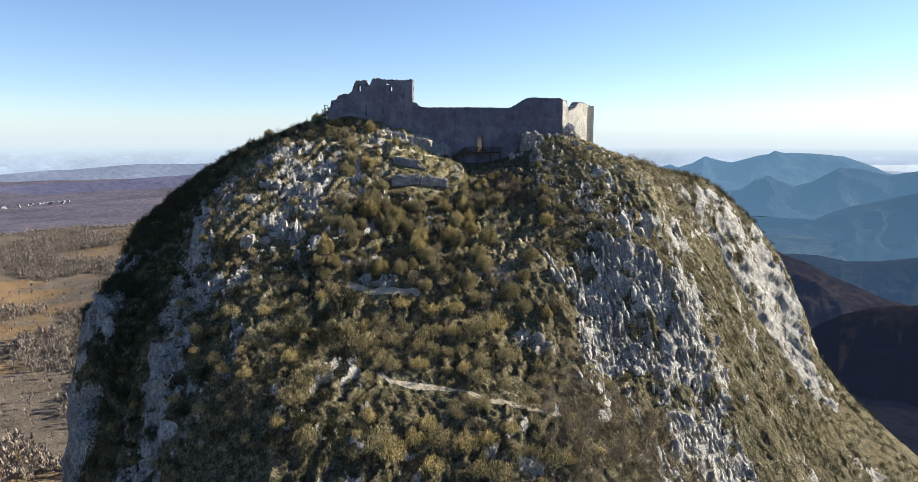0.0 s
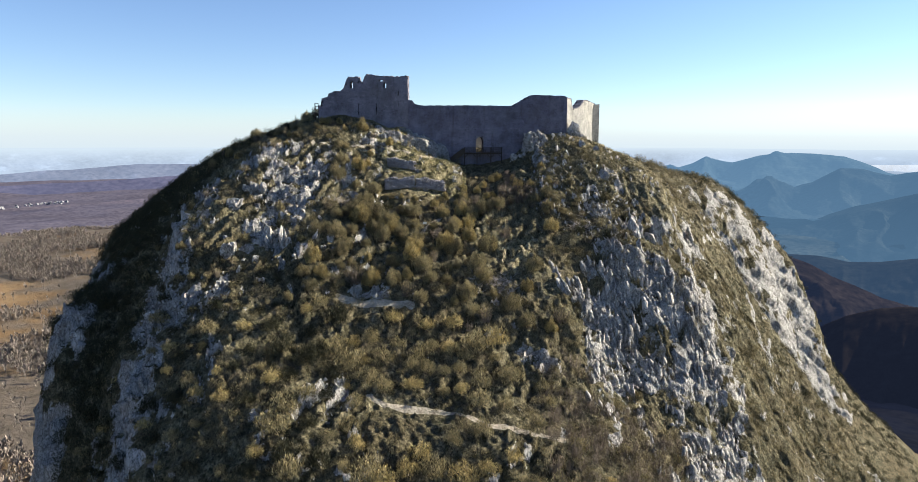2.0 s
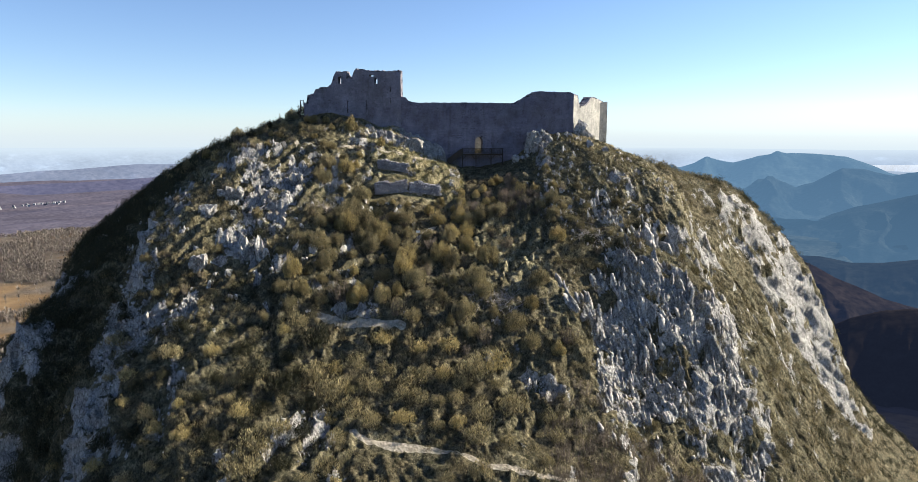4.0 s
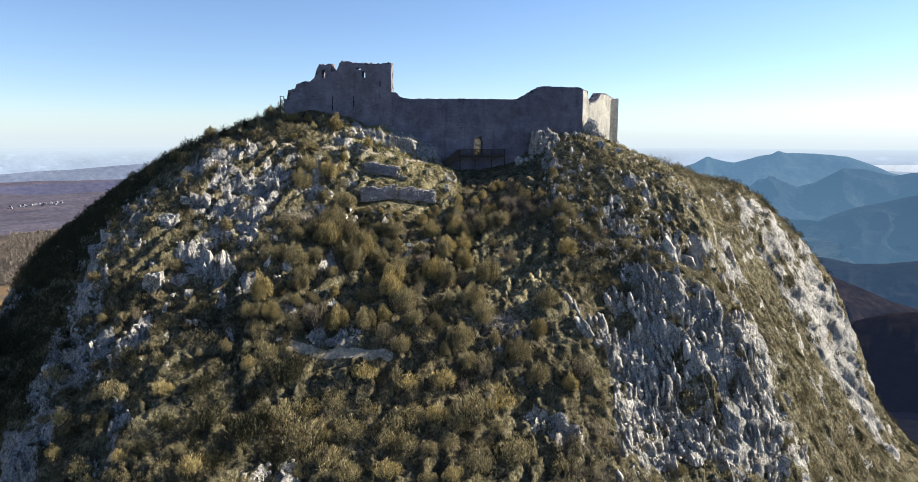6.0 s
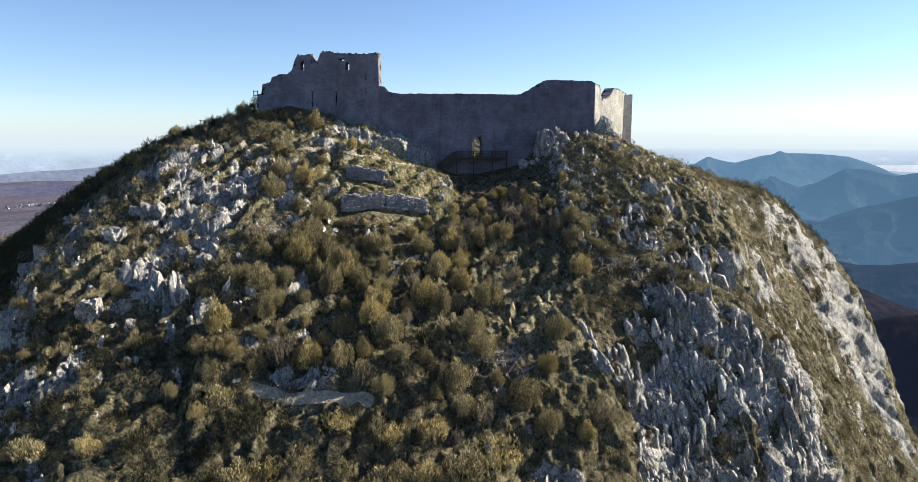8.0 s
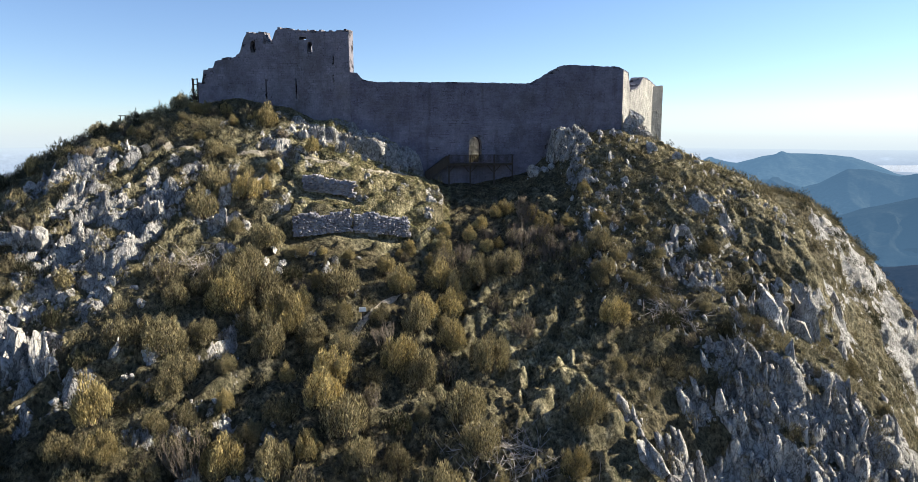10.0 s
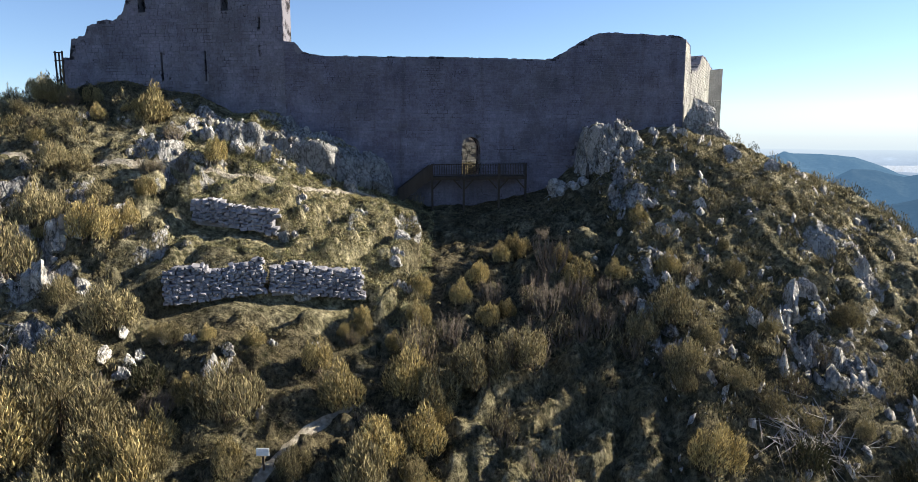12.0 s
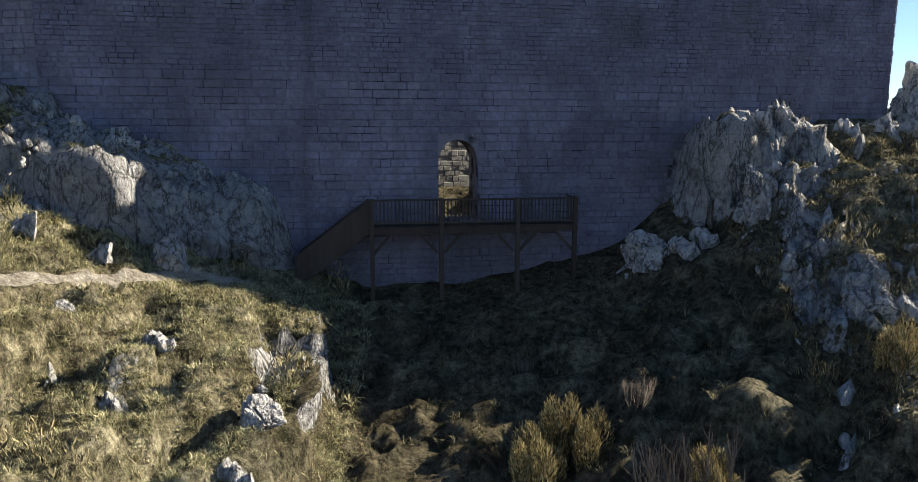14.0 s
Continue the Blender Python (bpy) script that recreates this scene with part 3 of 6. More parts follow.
def build_ground():
    rings = np.concatenate([np.linspace(0, 1600, 110), np.geomspace(1620, 4900, 70)])
    ways = np.radians(np.linspace(0, 360, 241))
    R, A = np.meshgrid(rings, ways)
    X, Y = R * np.sin(A), R * np.cos(A)
    Z = land(X, Y)
    idx = np.arange(R.size).reshape(R.shape)
    faces = np.stack([idx[:-1, :-1].ravel(), idx[:-1, 1:].ravel(), idx[1:, 1:].ravel(), idx[1:, :-1].ravel()], 1)
    me = mesh_of("ground", np.stack([X.ravel(), Y.ravel(), Z.ravel()], 1), faces[:, ::-1], make_ground(), True)
    me.attributes.new("shaded_woods", "FLOAT", "POINT").data.foreach_set("value", ease(0.05, 0.3, np.sin(A)).ravel().astype(np.float32))
    # Haze as emission on the far slots; the valley one is darkened as shaded.
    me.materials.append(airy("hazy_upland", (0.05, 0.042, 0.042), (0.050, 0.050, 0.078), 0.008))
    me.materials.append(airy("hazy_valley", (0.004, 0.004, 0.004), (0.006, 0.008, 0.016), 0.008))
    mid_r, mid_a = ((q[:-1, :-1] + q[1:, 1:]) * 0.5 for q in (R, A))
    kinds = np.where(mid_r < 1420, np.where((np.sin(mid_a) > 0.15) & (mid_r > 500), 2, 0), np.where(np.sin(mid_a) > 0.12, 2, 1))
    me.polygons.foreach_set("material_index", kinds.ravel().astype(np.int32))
    return tagged(new("ground", me), "brown winter woods and meadows of the low land", "ground", kind="structure")


build_ground()


def ridge(name, label, far, a0, a1, crest, depth, material, seed, wob=1.0):
    """A range of hills on an arc round the origin: crest gives heights at even steps from a0 to a1 degrees (clockwise from +y)."""
    n, m = 320, 18
    s = np.linspace(0, 1, n)
    top = np.interp(s, np.linspace(0, 1, len(crest)), crest)
    top = top + wob * far / 2500 * (22 * (fbm(s * 16, s * 0 + seed, None, seed, 6) - 0.5) + 5 * (fbm(s * 90, s * 0 + seed, None, seed + 1, 3) - 0.5))
    a = np.radians(a0 + (a1 - a0) * s)
    verts, f = [], []
    for j in range(m + 1):
        q = j / m
        spur = 1 + 0.55 * (fbm(s * 9, s * 0 + q * 2.0, None, seed + 3, 3) - 0.5) * q
        r = far - depth * q * spur
        z = top * (1 - q) + (-170) * q + 60 * (fbm(s * 12, s * 0 + q * 5, None, seed + 5, 4) - 0.5) * math.sin(math.pi * min(1, q * 1.02)) * wob
        verts.append(np.stack([r * np.sin(a), r * np.cos(a), z], 1))
    verts = np.concatenate(verts)
    idx = np.arange(n * (m + 1)).reshape(m + 1, n)
    faces = np.stack([idx[:-1, :-1].ravel(), idx[1:, :-1].ravel(), idx[1:, 1:].ravel(), idx[:-1, 1:].ravel()], 1)
    return tagged(new(name, mesh_of(name, verts, faces, material, True)), label, "backdrop", kind="structure")


def H(far, *degrees):
    """Heights that stand at these elevations from the path, at that distance."""
    return [250 + far * math.tan(radians(d)) for d in degrees]


# Haze and fog on these ridges come from emission in the material.
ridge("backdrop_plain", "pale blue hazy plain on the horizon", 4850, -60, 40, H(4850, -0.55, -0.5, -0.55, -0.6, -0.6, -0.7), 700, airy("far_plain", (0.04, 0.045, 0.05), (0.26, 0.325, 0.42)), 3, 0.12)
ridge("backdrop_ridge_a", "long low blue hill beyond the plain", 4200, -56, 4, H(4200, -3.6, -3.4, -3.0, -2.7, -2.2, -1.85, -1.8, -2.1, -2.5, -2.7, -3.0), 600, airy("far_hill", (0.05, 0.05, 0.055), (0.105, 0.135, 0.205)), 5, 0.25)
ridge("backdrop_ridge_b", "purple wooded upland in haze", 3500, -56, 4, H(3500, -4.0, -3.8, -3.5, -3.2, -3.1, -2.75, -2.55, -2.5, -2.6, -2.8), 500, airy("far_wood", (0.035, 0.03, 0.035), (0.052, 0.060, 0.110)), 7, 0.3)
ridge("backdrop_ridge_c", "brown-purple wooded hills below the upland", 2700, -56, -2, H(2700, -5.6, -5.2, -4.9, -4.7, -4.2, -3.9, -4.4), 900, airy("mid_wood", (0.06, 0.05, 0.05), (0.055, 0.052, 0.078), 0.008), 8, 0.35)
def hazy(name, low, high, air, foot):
    """Wooded mountain land under the sun, with haze as emission, thicker towards the valleys."""
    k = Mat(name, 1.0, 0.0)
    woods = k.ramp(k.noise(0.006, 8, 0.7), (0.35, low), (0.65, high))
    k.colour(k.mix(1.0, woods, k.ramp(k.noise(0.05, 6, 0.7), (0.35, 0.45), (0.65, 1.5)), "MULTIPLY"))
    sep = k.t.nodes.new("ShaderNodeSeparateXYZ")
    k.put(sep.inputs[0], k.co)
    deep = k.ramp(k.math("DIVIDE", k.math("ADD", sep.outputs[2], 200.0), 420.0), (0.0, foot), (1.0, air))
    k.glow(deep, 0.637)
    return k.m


def range_land(name, label, far, depth, crest, floor, relief, wave, material, seed):
    """Mountain land on an arc: crest gives (bearing, elevation in degrees); spurs and gullies run down its front."""
    az, el = np.array([c[0] for c in crest], float), np.array([c[1] for c in crest], float)
    n, m = 420, 56
    A, Q = np.meshgrid(np.linspace(az[0], az[-1], n), np.concatenate([np.linspace(0, 1, m - 6), np.linspace(1.04, 1.5, 6)]))
    top = 250 + far * np.tan(np.radians(np.interp(A, az, el)))
    a = np.radians(A)
    R = far - depth * (1 - Q)
    u, w = a * far / wave, R / wave
    bend = 0.9 * (fbm(u * 0.7, w * 0.7, None, seed, 3) - 0.5)
    spur = 1 - np.abs(2 * vnoise(u + bend, w * 0.45 + bend, None, seed + 1) - 1)
    spur2 = 1 - np.abs(2 * vnoise(u * 2.3 + bend, w * 1.1, None, seed + 2) - 1)
    fine = fbm(u * 5, w * 3.5, None, seed + 4, 4) - 0.5
    flank = np.sin(np.pi * np.clip(Q, 0, 1)) ** 0.8
    Z = floor + (top - floor) * np.where(Q <= 1, ease(-0.15, 1.0, Q) ** 0.9, 1 - 1.2 * (Q - 1))
    flank = flank * ease(1.0, 0.55, Q)
    Z = Z + relief * (flank * (0.7 * (spur - 0.62) + 0.4 * (spur2 - 0.6)) + (0.04 + 0.20 * flank) * fine)
    idx = np.arange(A.size).reshape(A.shape)
    faces = np.stack([idx[:-1, :-1].ravel(), idx[:-1, 1:].ravel(), idx[1:, 1:].ravel(), idx[1:, :-1].ravel()], 1)
    verts = np.stack([(R * np.sin(a)).ravel(), (R * np.cos(a)).ravel(), Z.ravel()], 1)
    return tagged(new(name, mesh_of(name, verts, faces, material, True)), label, "backdrop", kind="structure")


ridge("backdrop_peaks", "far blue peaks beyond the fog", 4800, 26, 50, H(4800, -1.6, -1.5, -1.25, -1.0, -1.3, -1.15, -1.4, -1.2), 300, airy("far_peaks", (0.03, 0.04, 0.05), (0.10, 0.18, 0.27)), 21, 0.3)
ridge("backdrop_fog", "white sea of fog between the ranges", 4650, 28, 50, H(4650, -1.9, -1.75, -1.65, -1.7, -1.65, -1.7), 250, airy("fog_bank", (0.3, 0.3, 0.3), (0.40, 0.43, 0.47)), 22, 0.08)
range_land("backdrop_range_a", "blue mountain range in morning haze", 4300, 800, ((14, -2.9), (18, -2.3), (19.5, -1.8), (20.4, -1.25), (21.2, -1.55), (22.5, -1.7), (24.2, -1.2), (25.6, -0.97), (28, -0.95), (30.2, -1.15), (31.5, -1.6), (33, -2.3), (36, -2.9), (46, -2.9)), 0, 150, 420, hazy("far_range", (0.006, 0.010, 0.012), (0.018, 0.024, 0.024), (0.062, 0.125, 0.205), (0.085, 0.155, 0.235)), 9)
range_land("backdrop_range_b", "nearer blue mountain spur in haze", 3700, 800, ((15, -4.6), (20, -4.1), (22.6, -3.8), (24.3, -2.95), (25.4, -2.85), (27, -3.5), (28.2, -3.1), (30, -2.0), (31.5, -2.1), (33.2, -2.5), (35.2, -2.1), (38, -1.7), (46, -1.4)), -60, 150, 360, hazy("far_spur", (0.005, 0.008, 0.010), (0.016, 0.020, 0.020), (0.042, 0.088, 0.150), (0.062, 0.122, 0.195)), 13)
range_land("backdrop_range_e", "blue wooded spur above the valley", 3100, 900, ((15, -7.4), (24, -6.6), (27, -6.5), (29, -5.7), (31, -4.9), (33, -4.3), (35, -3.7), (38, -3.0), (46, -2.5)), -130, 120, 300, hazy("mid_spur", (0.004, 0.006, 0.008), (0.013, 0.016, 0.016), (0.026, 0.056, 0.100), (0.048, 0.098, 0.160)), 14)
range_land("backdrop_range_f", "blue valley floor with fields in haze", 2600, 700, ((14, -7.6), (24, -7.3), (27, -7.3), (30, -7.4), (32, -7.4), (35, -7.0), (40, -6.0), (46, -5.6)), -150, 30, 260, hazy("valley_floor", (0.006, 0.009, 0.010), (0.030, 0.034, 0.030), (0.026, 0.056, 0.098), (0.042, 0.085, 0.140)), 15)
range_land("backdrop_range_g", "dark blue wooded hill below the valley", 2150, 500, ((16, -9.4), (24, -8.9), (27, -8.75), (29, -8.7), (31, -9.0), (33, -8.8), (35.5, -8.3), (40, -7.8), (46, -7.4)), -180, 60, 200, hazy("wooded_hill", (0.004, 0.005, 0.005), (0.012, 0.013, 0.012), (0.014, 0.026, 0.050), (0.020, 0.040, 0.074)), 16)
# Base colours of these two flanks are lowered to read as shaded.
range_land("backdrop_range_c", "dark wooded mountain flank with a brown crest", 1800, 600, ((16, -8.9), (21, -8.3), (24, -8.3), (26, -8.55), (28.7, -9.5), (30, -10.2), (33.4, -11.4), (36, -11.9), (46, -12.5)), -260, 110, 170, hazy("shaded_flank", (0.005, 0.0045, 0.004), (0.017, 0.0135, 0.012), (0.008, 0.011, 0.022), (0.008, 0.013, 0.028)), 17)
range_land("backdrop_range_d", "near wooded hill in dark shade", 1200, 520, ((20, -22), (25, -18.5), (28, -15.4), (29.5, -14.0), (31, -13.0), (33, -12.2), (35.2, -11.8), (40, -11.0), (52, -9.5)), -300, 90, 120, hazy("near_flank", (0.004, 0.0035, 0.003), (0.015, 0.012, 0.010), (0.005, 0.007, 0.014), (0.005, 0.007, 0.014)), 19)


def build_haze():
    """A glowing sheet added for the pale haze along the horizon, thinning upwards."""
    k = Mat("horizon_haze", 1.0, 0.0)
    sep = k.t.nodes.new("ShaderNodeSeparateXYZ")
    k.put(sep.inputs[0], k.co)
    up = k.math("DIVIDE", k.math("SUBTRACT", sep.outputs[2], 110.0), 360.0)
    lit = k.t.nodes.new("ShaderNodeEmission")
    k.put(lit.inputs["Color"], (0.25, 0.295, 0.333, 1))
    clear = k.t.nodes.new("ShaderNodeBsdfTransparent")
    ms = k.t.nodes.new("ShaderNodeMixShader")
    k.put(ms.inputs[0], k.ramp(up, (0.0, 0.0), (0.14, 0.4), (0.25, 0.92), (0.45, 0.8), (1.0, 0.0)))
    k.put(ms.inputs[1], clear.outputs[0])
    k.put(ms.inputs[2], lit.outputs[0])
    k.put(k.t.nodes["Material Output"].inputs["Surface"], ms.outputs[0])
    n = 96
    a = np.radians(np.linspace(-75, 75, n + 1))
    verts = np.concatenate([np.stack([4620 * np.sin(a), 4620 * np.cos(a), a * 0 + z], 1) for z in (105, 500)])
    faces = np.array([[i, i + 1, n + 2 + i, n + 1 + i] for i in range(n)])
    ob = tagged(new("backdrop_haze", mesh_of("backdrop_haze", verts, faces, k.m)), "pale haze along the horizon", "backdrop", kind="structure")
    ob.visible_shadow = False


build_haze()

# ---- the castle ----
castle = new("castle_ruin")
tagged(castle, "ruined grey stone castle with curtain wall and broken keep", "castle")


def wall_part(name, a, b, thick, top, bottom, holes=(), step=0.45, material=None, label="", ragged=0.12, seed=0):
    """A wall from a to b (plan), thick behind its face. top: z along it; holes: (u0, u1, z0, z1, arched)."""
    a, b = Vector(a), Vector(b)
    length = (b - a).length
    way = (b - a).normalized()
    back = Vector((-way.y, way.x))
    cuts = set(np.round(np.arange(0, length, step), 3)) | {round(length, 3)}
    for u0, u1, z0, z1, arched in holes:
        cuts = {c for c in cuts if not (u0 - 0.12 < c < u1 + 0.12)}
        n = 10 if arched else 1
        cuts |= {round(u0 + (u1 - u0) * i / n, 3) for i in range(n + 1)}
    cuts = sorted(cuts)
    rng = random.Random(seed)
    verts, faces = [], []
    for c0, c1 in zip(cuts, cuts[1:]):
        mid = (c0 + c1) / 2
        r = rng.uniform(-ragged, ragged)
        spans = [(bottom(c0), bottom(c1), top(c0) + r, top(c1) + r)]
        for u0, u1, z0, z1, arched in holes:
            if u0 <= mid <= u1:
                lid = lambda u: z1 if not arched else z1 - (u1 - u0) / 2 + math.sqrt(max(0.0, ((u1 - u0) / 2) ** 2 - (u - (u0 + u1) / 2) ** 2))
                lo0, lo1, hi0, hi1 = spans.pop()
                spans += [(lo0, lo1, z0, z0), (lid(c0), lid(c1), hi0, hi1)]
        for lo0, lo1, hi0, hi1 in spans:
            if hi0 <= lo0 and hi1 <= lo1:
                continue
            k = len(verts)
            for u, lo, hi in ((c0, lo0, hi0), (c1, lo1, hi1)):
                p, q = a + way * u, a + way * u + back * thick
                verts += [(p.x, p.y, lo), (p.x, p.y, hi), (q.x, q.y, lo), (q.x, q.y, hi + rng.uniform(-ragged, ragged))]
            faces += [(k, k + 1, k + 5, k + 4)[::-1], (k + 2, k + 6, k + 7, k + 3)[::-1], (k + 1, k + 3, k + 7, k + 5)[::-1],
                      (k, k + 4, k + 6, k + 2)[::-1], (k, k + 2, k + 3, k + 1)[::-1], (k + 4, k + 5, k + 7, k + 6)[::-1]]
    me = mesh_of(name, verts, faces, material or MORTAR)
    bm = bmesh.new()
    bm.from_mesh(me)
    bmesh.ops.remove_doubles(bm, verts=list(bm.verts), dist=0.0005)
    bm.to_mesh(me)
    bm.free()
    return part(name, me, None, castle, label)


def stone_box(l, h, d, seed):
    """One dressed block: a face with worn edges, and four sides."""
    r = random.Random(seed)
    e, s = 0.022, 0.03
    j = lambda: r.uniform(-0.010, 0.010)
    v = [(0, 0.12, 0), (l, 0.12, 0), (l, 0.12, h), (0, 0.12, h),
         (0 + j(), -d * 0.3, 0 + j()), (l + j(), -d * 0.3, 0 + j()), (l + j(), -d * 0.3, h + j()), (0 + j(), -d * 0.3, h + j()),
         (s, -d + j(), e), (l - s, -d + j(), e), (l - s, -d + j(), h - e), (s, -d + j(), h - e)]
    f = [(8, 9, 10, 11)] + [(4 + i, 4 + (i + 1) % 4, 8 + (i + 1) % 4, 8 + i) for i in range(4)] + [(i, (i + 1) % 4, 4 + (i + 1) % 4, 4 + i) for i in range(4)]
    return v, f


def face_stones(host, a, b, top, bottom, holes, near, course, longs, seed, material=ASHLAR, rough=0.02, upper=1e9):
    """Course the face of a wall with blocks: those within near (u0, u1, z0, z1) are objects, the rest is joined."""
    a, b = Vector(a), Vector(b)
    length, way = (b - a).length, (b - a).normalized()
    turn = math.degrees(math.atan2(way.y, way.x))
    rng = random.Random(seed)
    kinds = {}
    verts, faces, count = [], [], 0
    lowest = min(bottom(u) for u in np.linspace(0, length, 40))
    highest = max(top(u) for u in np.linspace(0, length, 200))
    z = lowest
    fine = 1.0
    while z < highest:
        fine = 1.0 if z < upper else 0.62
        h = course * fine * rng.uniform(0.72, 1.25)
        u = -rng.uniform(0, longs[0])
        while u < length:
            l = rng.choice(longs) * fine * rng.uniform(0.8, 1.2)
            u0, u1 = max(u, 0), min(u + l, length)
            u += l
            if u1 - u0 < 0.12 or z + h > min(top(u0), top(u1)) - 0.02 or z + h < max(bottom(u0), bottom(u1)) - 0.3:
                continue
            if any(u1 > q0 + 0.02 and u0 < q1 - 0.02 and z + h > z0 + 0.02 and z < z1 - 0.02 for q0, q1, z0, z1, _ in holes):
                for q0, q1, z0, z1, _ in holes:
                    if z + h > z0 + 0.02 and z < z1 - 0.02 and u1 > q0 and u0 < q1:
                        if u0 < q0 and q0 - u0 > 0.15:
                            u1 = q0
                        elif u1 > q1 and u1 - q1 > 0.15:
                            u0 = q1
                        else:
                            u1 = u0
                if u1 - u0 < 0.12:
                    continue
            d = 0.030 + rng.uniform(-rough, rough) * 0.7
            p = a + way * (u0 + 0.012)
            if near and near[0] < (u0 + u1) / 2 < near[1] and near[2] < z < near[3] and count < 300:
                key = (round((u1 - u0) / 0.08), rng.randrange(2))
                if key not in kinds:
                    v, f = stone_box(key[0] * 0.08 - 0.024, course - 0.028, 0.035, key[0] * 7 + key[1])
                    kinds[key] = mesh_of("stone", v, f, material)
                ob = part("stone", kinds[key], None, host)
                ob.matrix_world = pose(p.x, p.y, z, 0, 0, turn) @ Matrix.Diagonal(((u1 - u0 - 0.024) / (key[0] * 0.08 - 0.024), 1, (h - 0.028) / (course - 0.028), 1))
                count += 1
                continue
            v, f = stone_box(u1 - u0 - 0.024, h - 0.016, d, rng.randrange(1000000))
            k = len(verts)
            m = pose(p.x, p.y, z, 0, 0, turn)
            verts += [m @ Vector(c) for c in v]
            faces += [tuple(k + i for i in g) for g in f]
        z += h
    ob = part("stonework", mesh_of("stonework", verts, faces, material), None, host)
    tagged(ob, kind="stuff")


def profile(*pairs):
    us, zs = np.array(pairs[0::2], float), np.array(pairs[1::2], float)
    return lambda u: float(np.interp(u, us, zs))


CORNER, GATE_U = (-11.8, 169.8), 17.55
EAST, BACK = (27.3, 175.9), (39.4, 200.8)
LEFT = (-34.0, 172.8)
L_MAIN = (Vector(EAST) - Vector(CORNER)).length
L_KEEP = (Vector(LEFT) - Vector(CORNER)).length


def base_line(a, b, sink=1.2):
    a, b = Vector(a), Vector(b)
    n = (b - a).length
    return lambda u: min(ground(*(a + (b - a) * (max(0, min(n, u)) / n)).to_tuple()), ground(*((a + (b - a) * (max(0, min(n, u)) / n)) + Vector((0, -0.6))).to_tuple())) - sink


main_top = profile(0, 259.7, 0.9, 259.6, 1.9, 258.6, 3.2, 258.4, 16, 258.5, 24, 258.45, 25.9, 258.5, 27.7, 259.6, 30.2, 261.0, 31.3, 261.2, 38.9, 261.0, 39.6, 260.6)
gate = (GATE_U - 0.92, GATE_U + 0.92, 247.2, 250.95, True)
slit = lambda u, z0, z1: (u - 0.09, u + 0.09, z0, z1, False)
curtain = wall_part("curtain_wall", CORNER, EAST, 2.3, main_top, base_line(CORNER, EAST), [gate], label="grey ashlar curtain wall with an arched gate", seed=1, ragged=0.06)

# the keep: u runs from its left end to the corner
keep_top = profile(0, 258.4, 0.85, 258.4, 0.9, 260.2, 2.4, 260.4, 2.7, 261.4, 4.5, 261.8, 6.1, 262.0, 6.7, 262.8, 7.2, 264.3, 7.7, 265.15, 10.4, 265.2, 10.6, 263.95, 11.3, 263.9, 11.7, 265.0, 12.0, 265.7, 14.3, 265.65, 14.8, 265.35, 20.4, 265.2, 22.4, 265.25)
keep_holes = [(L_KEEP - 14.2, L_KEEP - 13.5, 262.5, 264.1, True), (L_KEEP - 5.95, L_KEEP - 5.25, 262.45, 263.8, True), (L_KEEP - 7.1, L_KEEP - 6.1, 264.05, 264.45, False),
              slit(L_KEEP - 12.15, 256.3, 258.8), slit(L_KEEP - 7.75, 256.1, 258.9), slit(L_KEEP - 2.37, 258.2, 259.2), slit(L_KEEP - 2.27, 260.8, 261.8)]
keep = wall_part("keep_wall", LEFT, CORNER, 1.9, keep_top, base_line(LEFT, CORNER), keep_holes, label="broken keep wall with arrow slits", seed=2, ragged=0.14, step=0.35)
keep_back_l, keep_back_r = Vector(LEFT) + Vector((1.5, 9.0)), Vector(CORNER) + Vector((1.6, 9.0))
L_BACK = (keep_back_r - keep_back_l).length
side = wall_part("keep_side_wall", Vector(CORNER) + Vector((0.3, 1.9)), keep_back_r, 1.8, profile(0, 257.8, 9.2, 257.2), lambda u: 250.0, seed=3)
back_w = wall_part("keep_rear_wall", keep_back_l, keep_back_r, 1.6, profile(0, 257.5, L_BACK, 257.5), lambda u: 250.0, seed=4)
left_w = wall_part("keep_end_wall", keep_back_l, Vector(LEFT) + Vector((0.2, 1.9)), 1.5, profile(0, 257.5, 6, 258.0, 9.2, 258.2), lambda u: 250.0, seed=5)
east_top = profile(0, 260.65, 3.4, 260.5, 3.9, 260.5, 4.2, 259.2, 5.3, 258.1, 9, 258.5, 12.5, 259.35, 14.5, 260.5, 15.5, 260.85, 19, 260.95, 24.4, 260.6, 28.4, 260.3)
east_w = wall_part("east_wall", EAST, BACK, 2.0, east_top, base_line(EAST, BACK, 3.0), label="end wall in sunlit-toned stone with a broken gap", seed=6, ragged=0.1)
# SUNLIT tone brightens this wall as if lit behind the gate.
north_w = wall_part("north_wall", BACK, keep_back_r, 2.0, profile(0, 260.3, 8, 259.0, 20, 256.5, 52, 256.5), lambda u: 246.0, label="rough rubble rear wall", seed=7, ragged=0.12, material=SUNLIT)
main_h = [gate]
face_stones(curtain, CORNER, EAST, main_top, base_line(CORNER, EAST, 0.6), main_h, (GATE_U - 5.5, GATE_U + 5.5, 246.8, 253.2), 0.34, (0.5, 0.7, 0.85, 1.05), 12, upper=253.6)
face_stones(keep, LEFT, CORNER, keep_top, base_line(LEFT, CORNER, 0.6), keep_holes, None, 0.32, (0.4, 0.6, 0.8), 13, RUBBLE, 0.035)
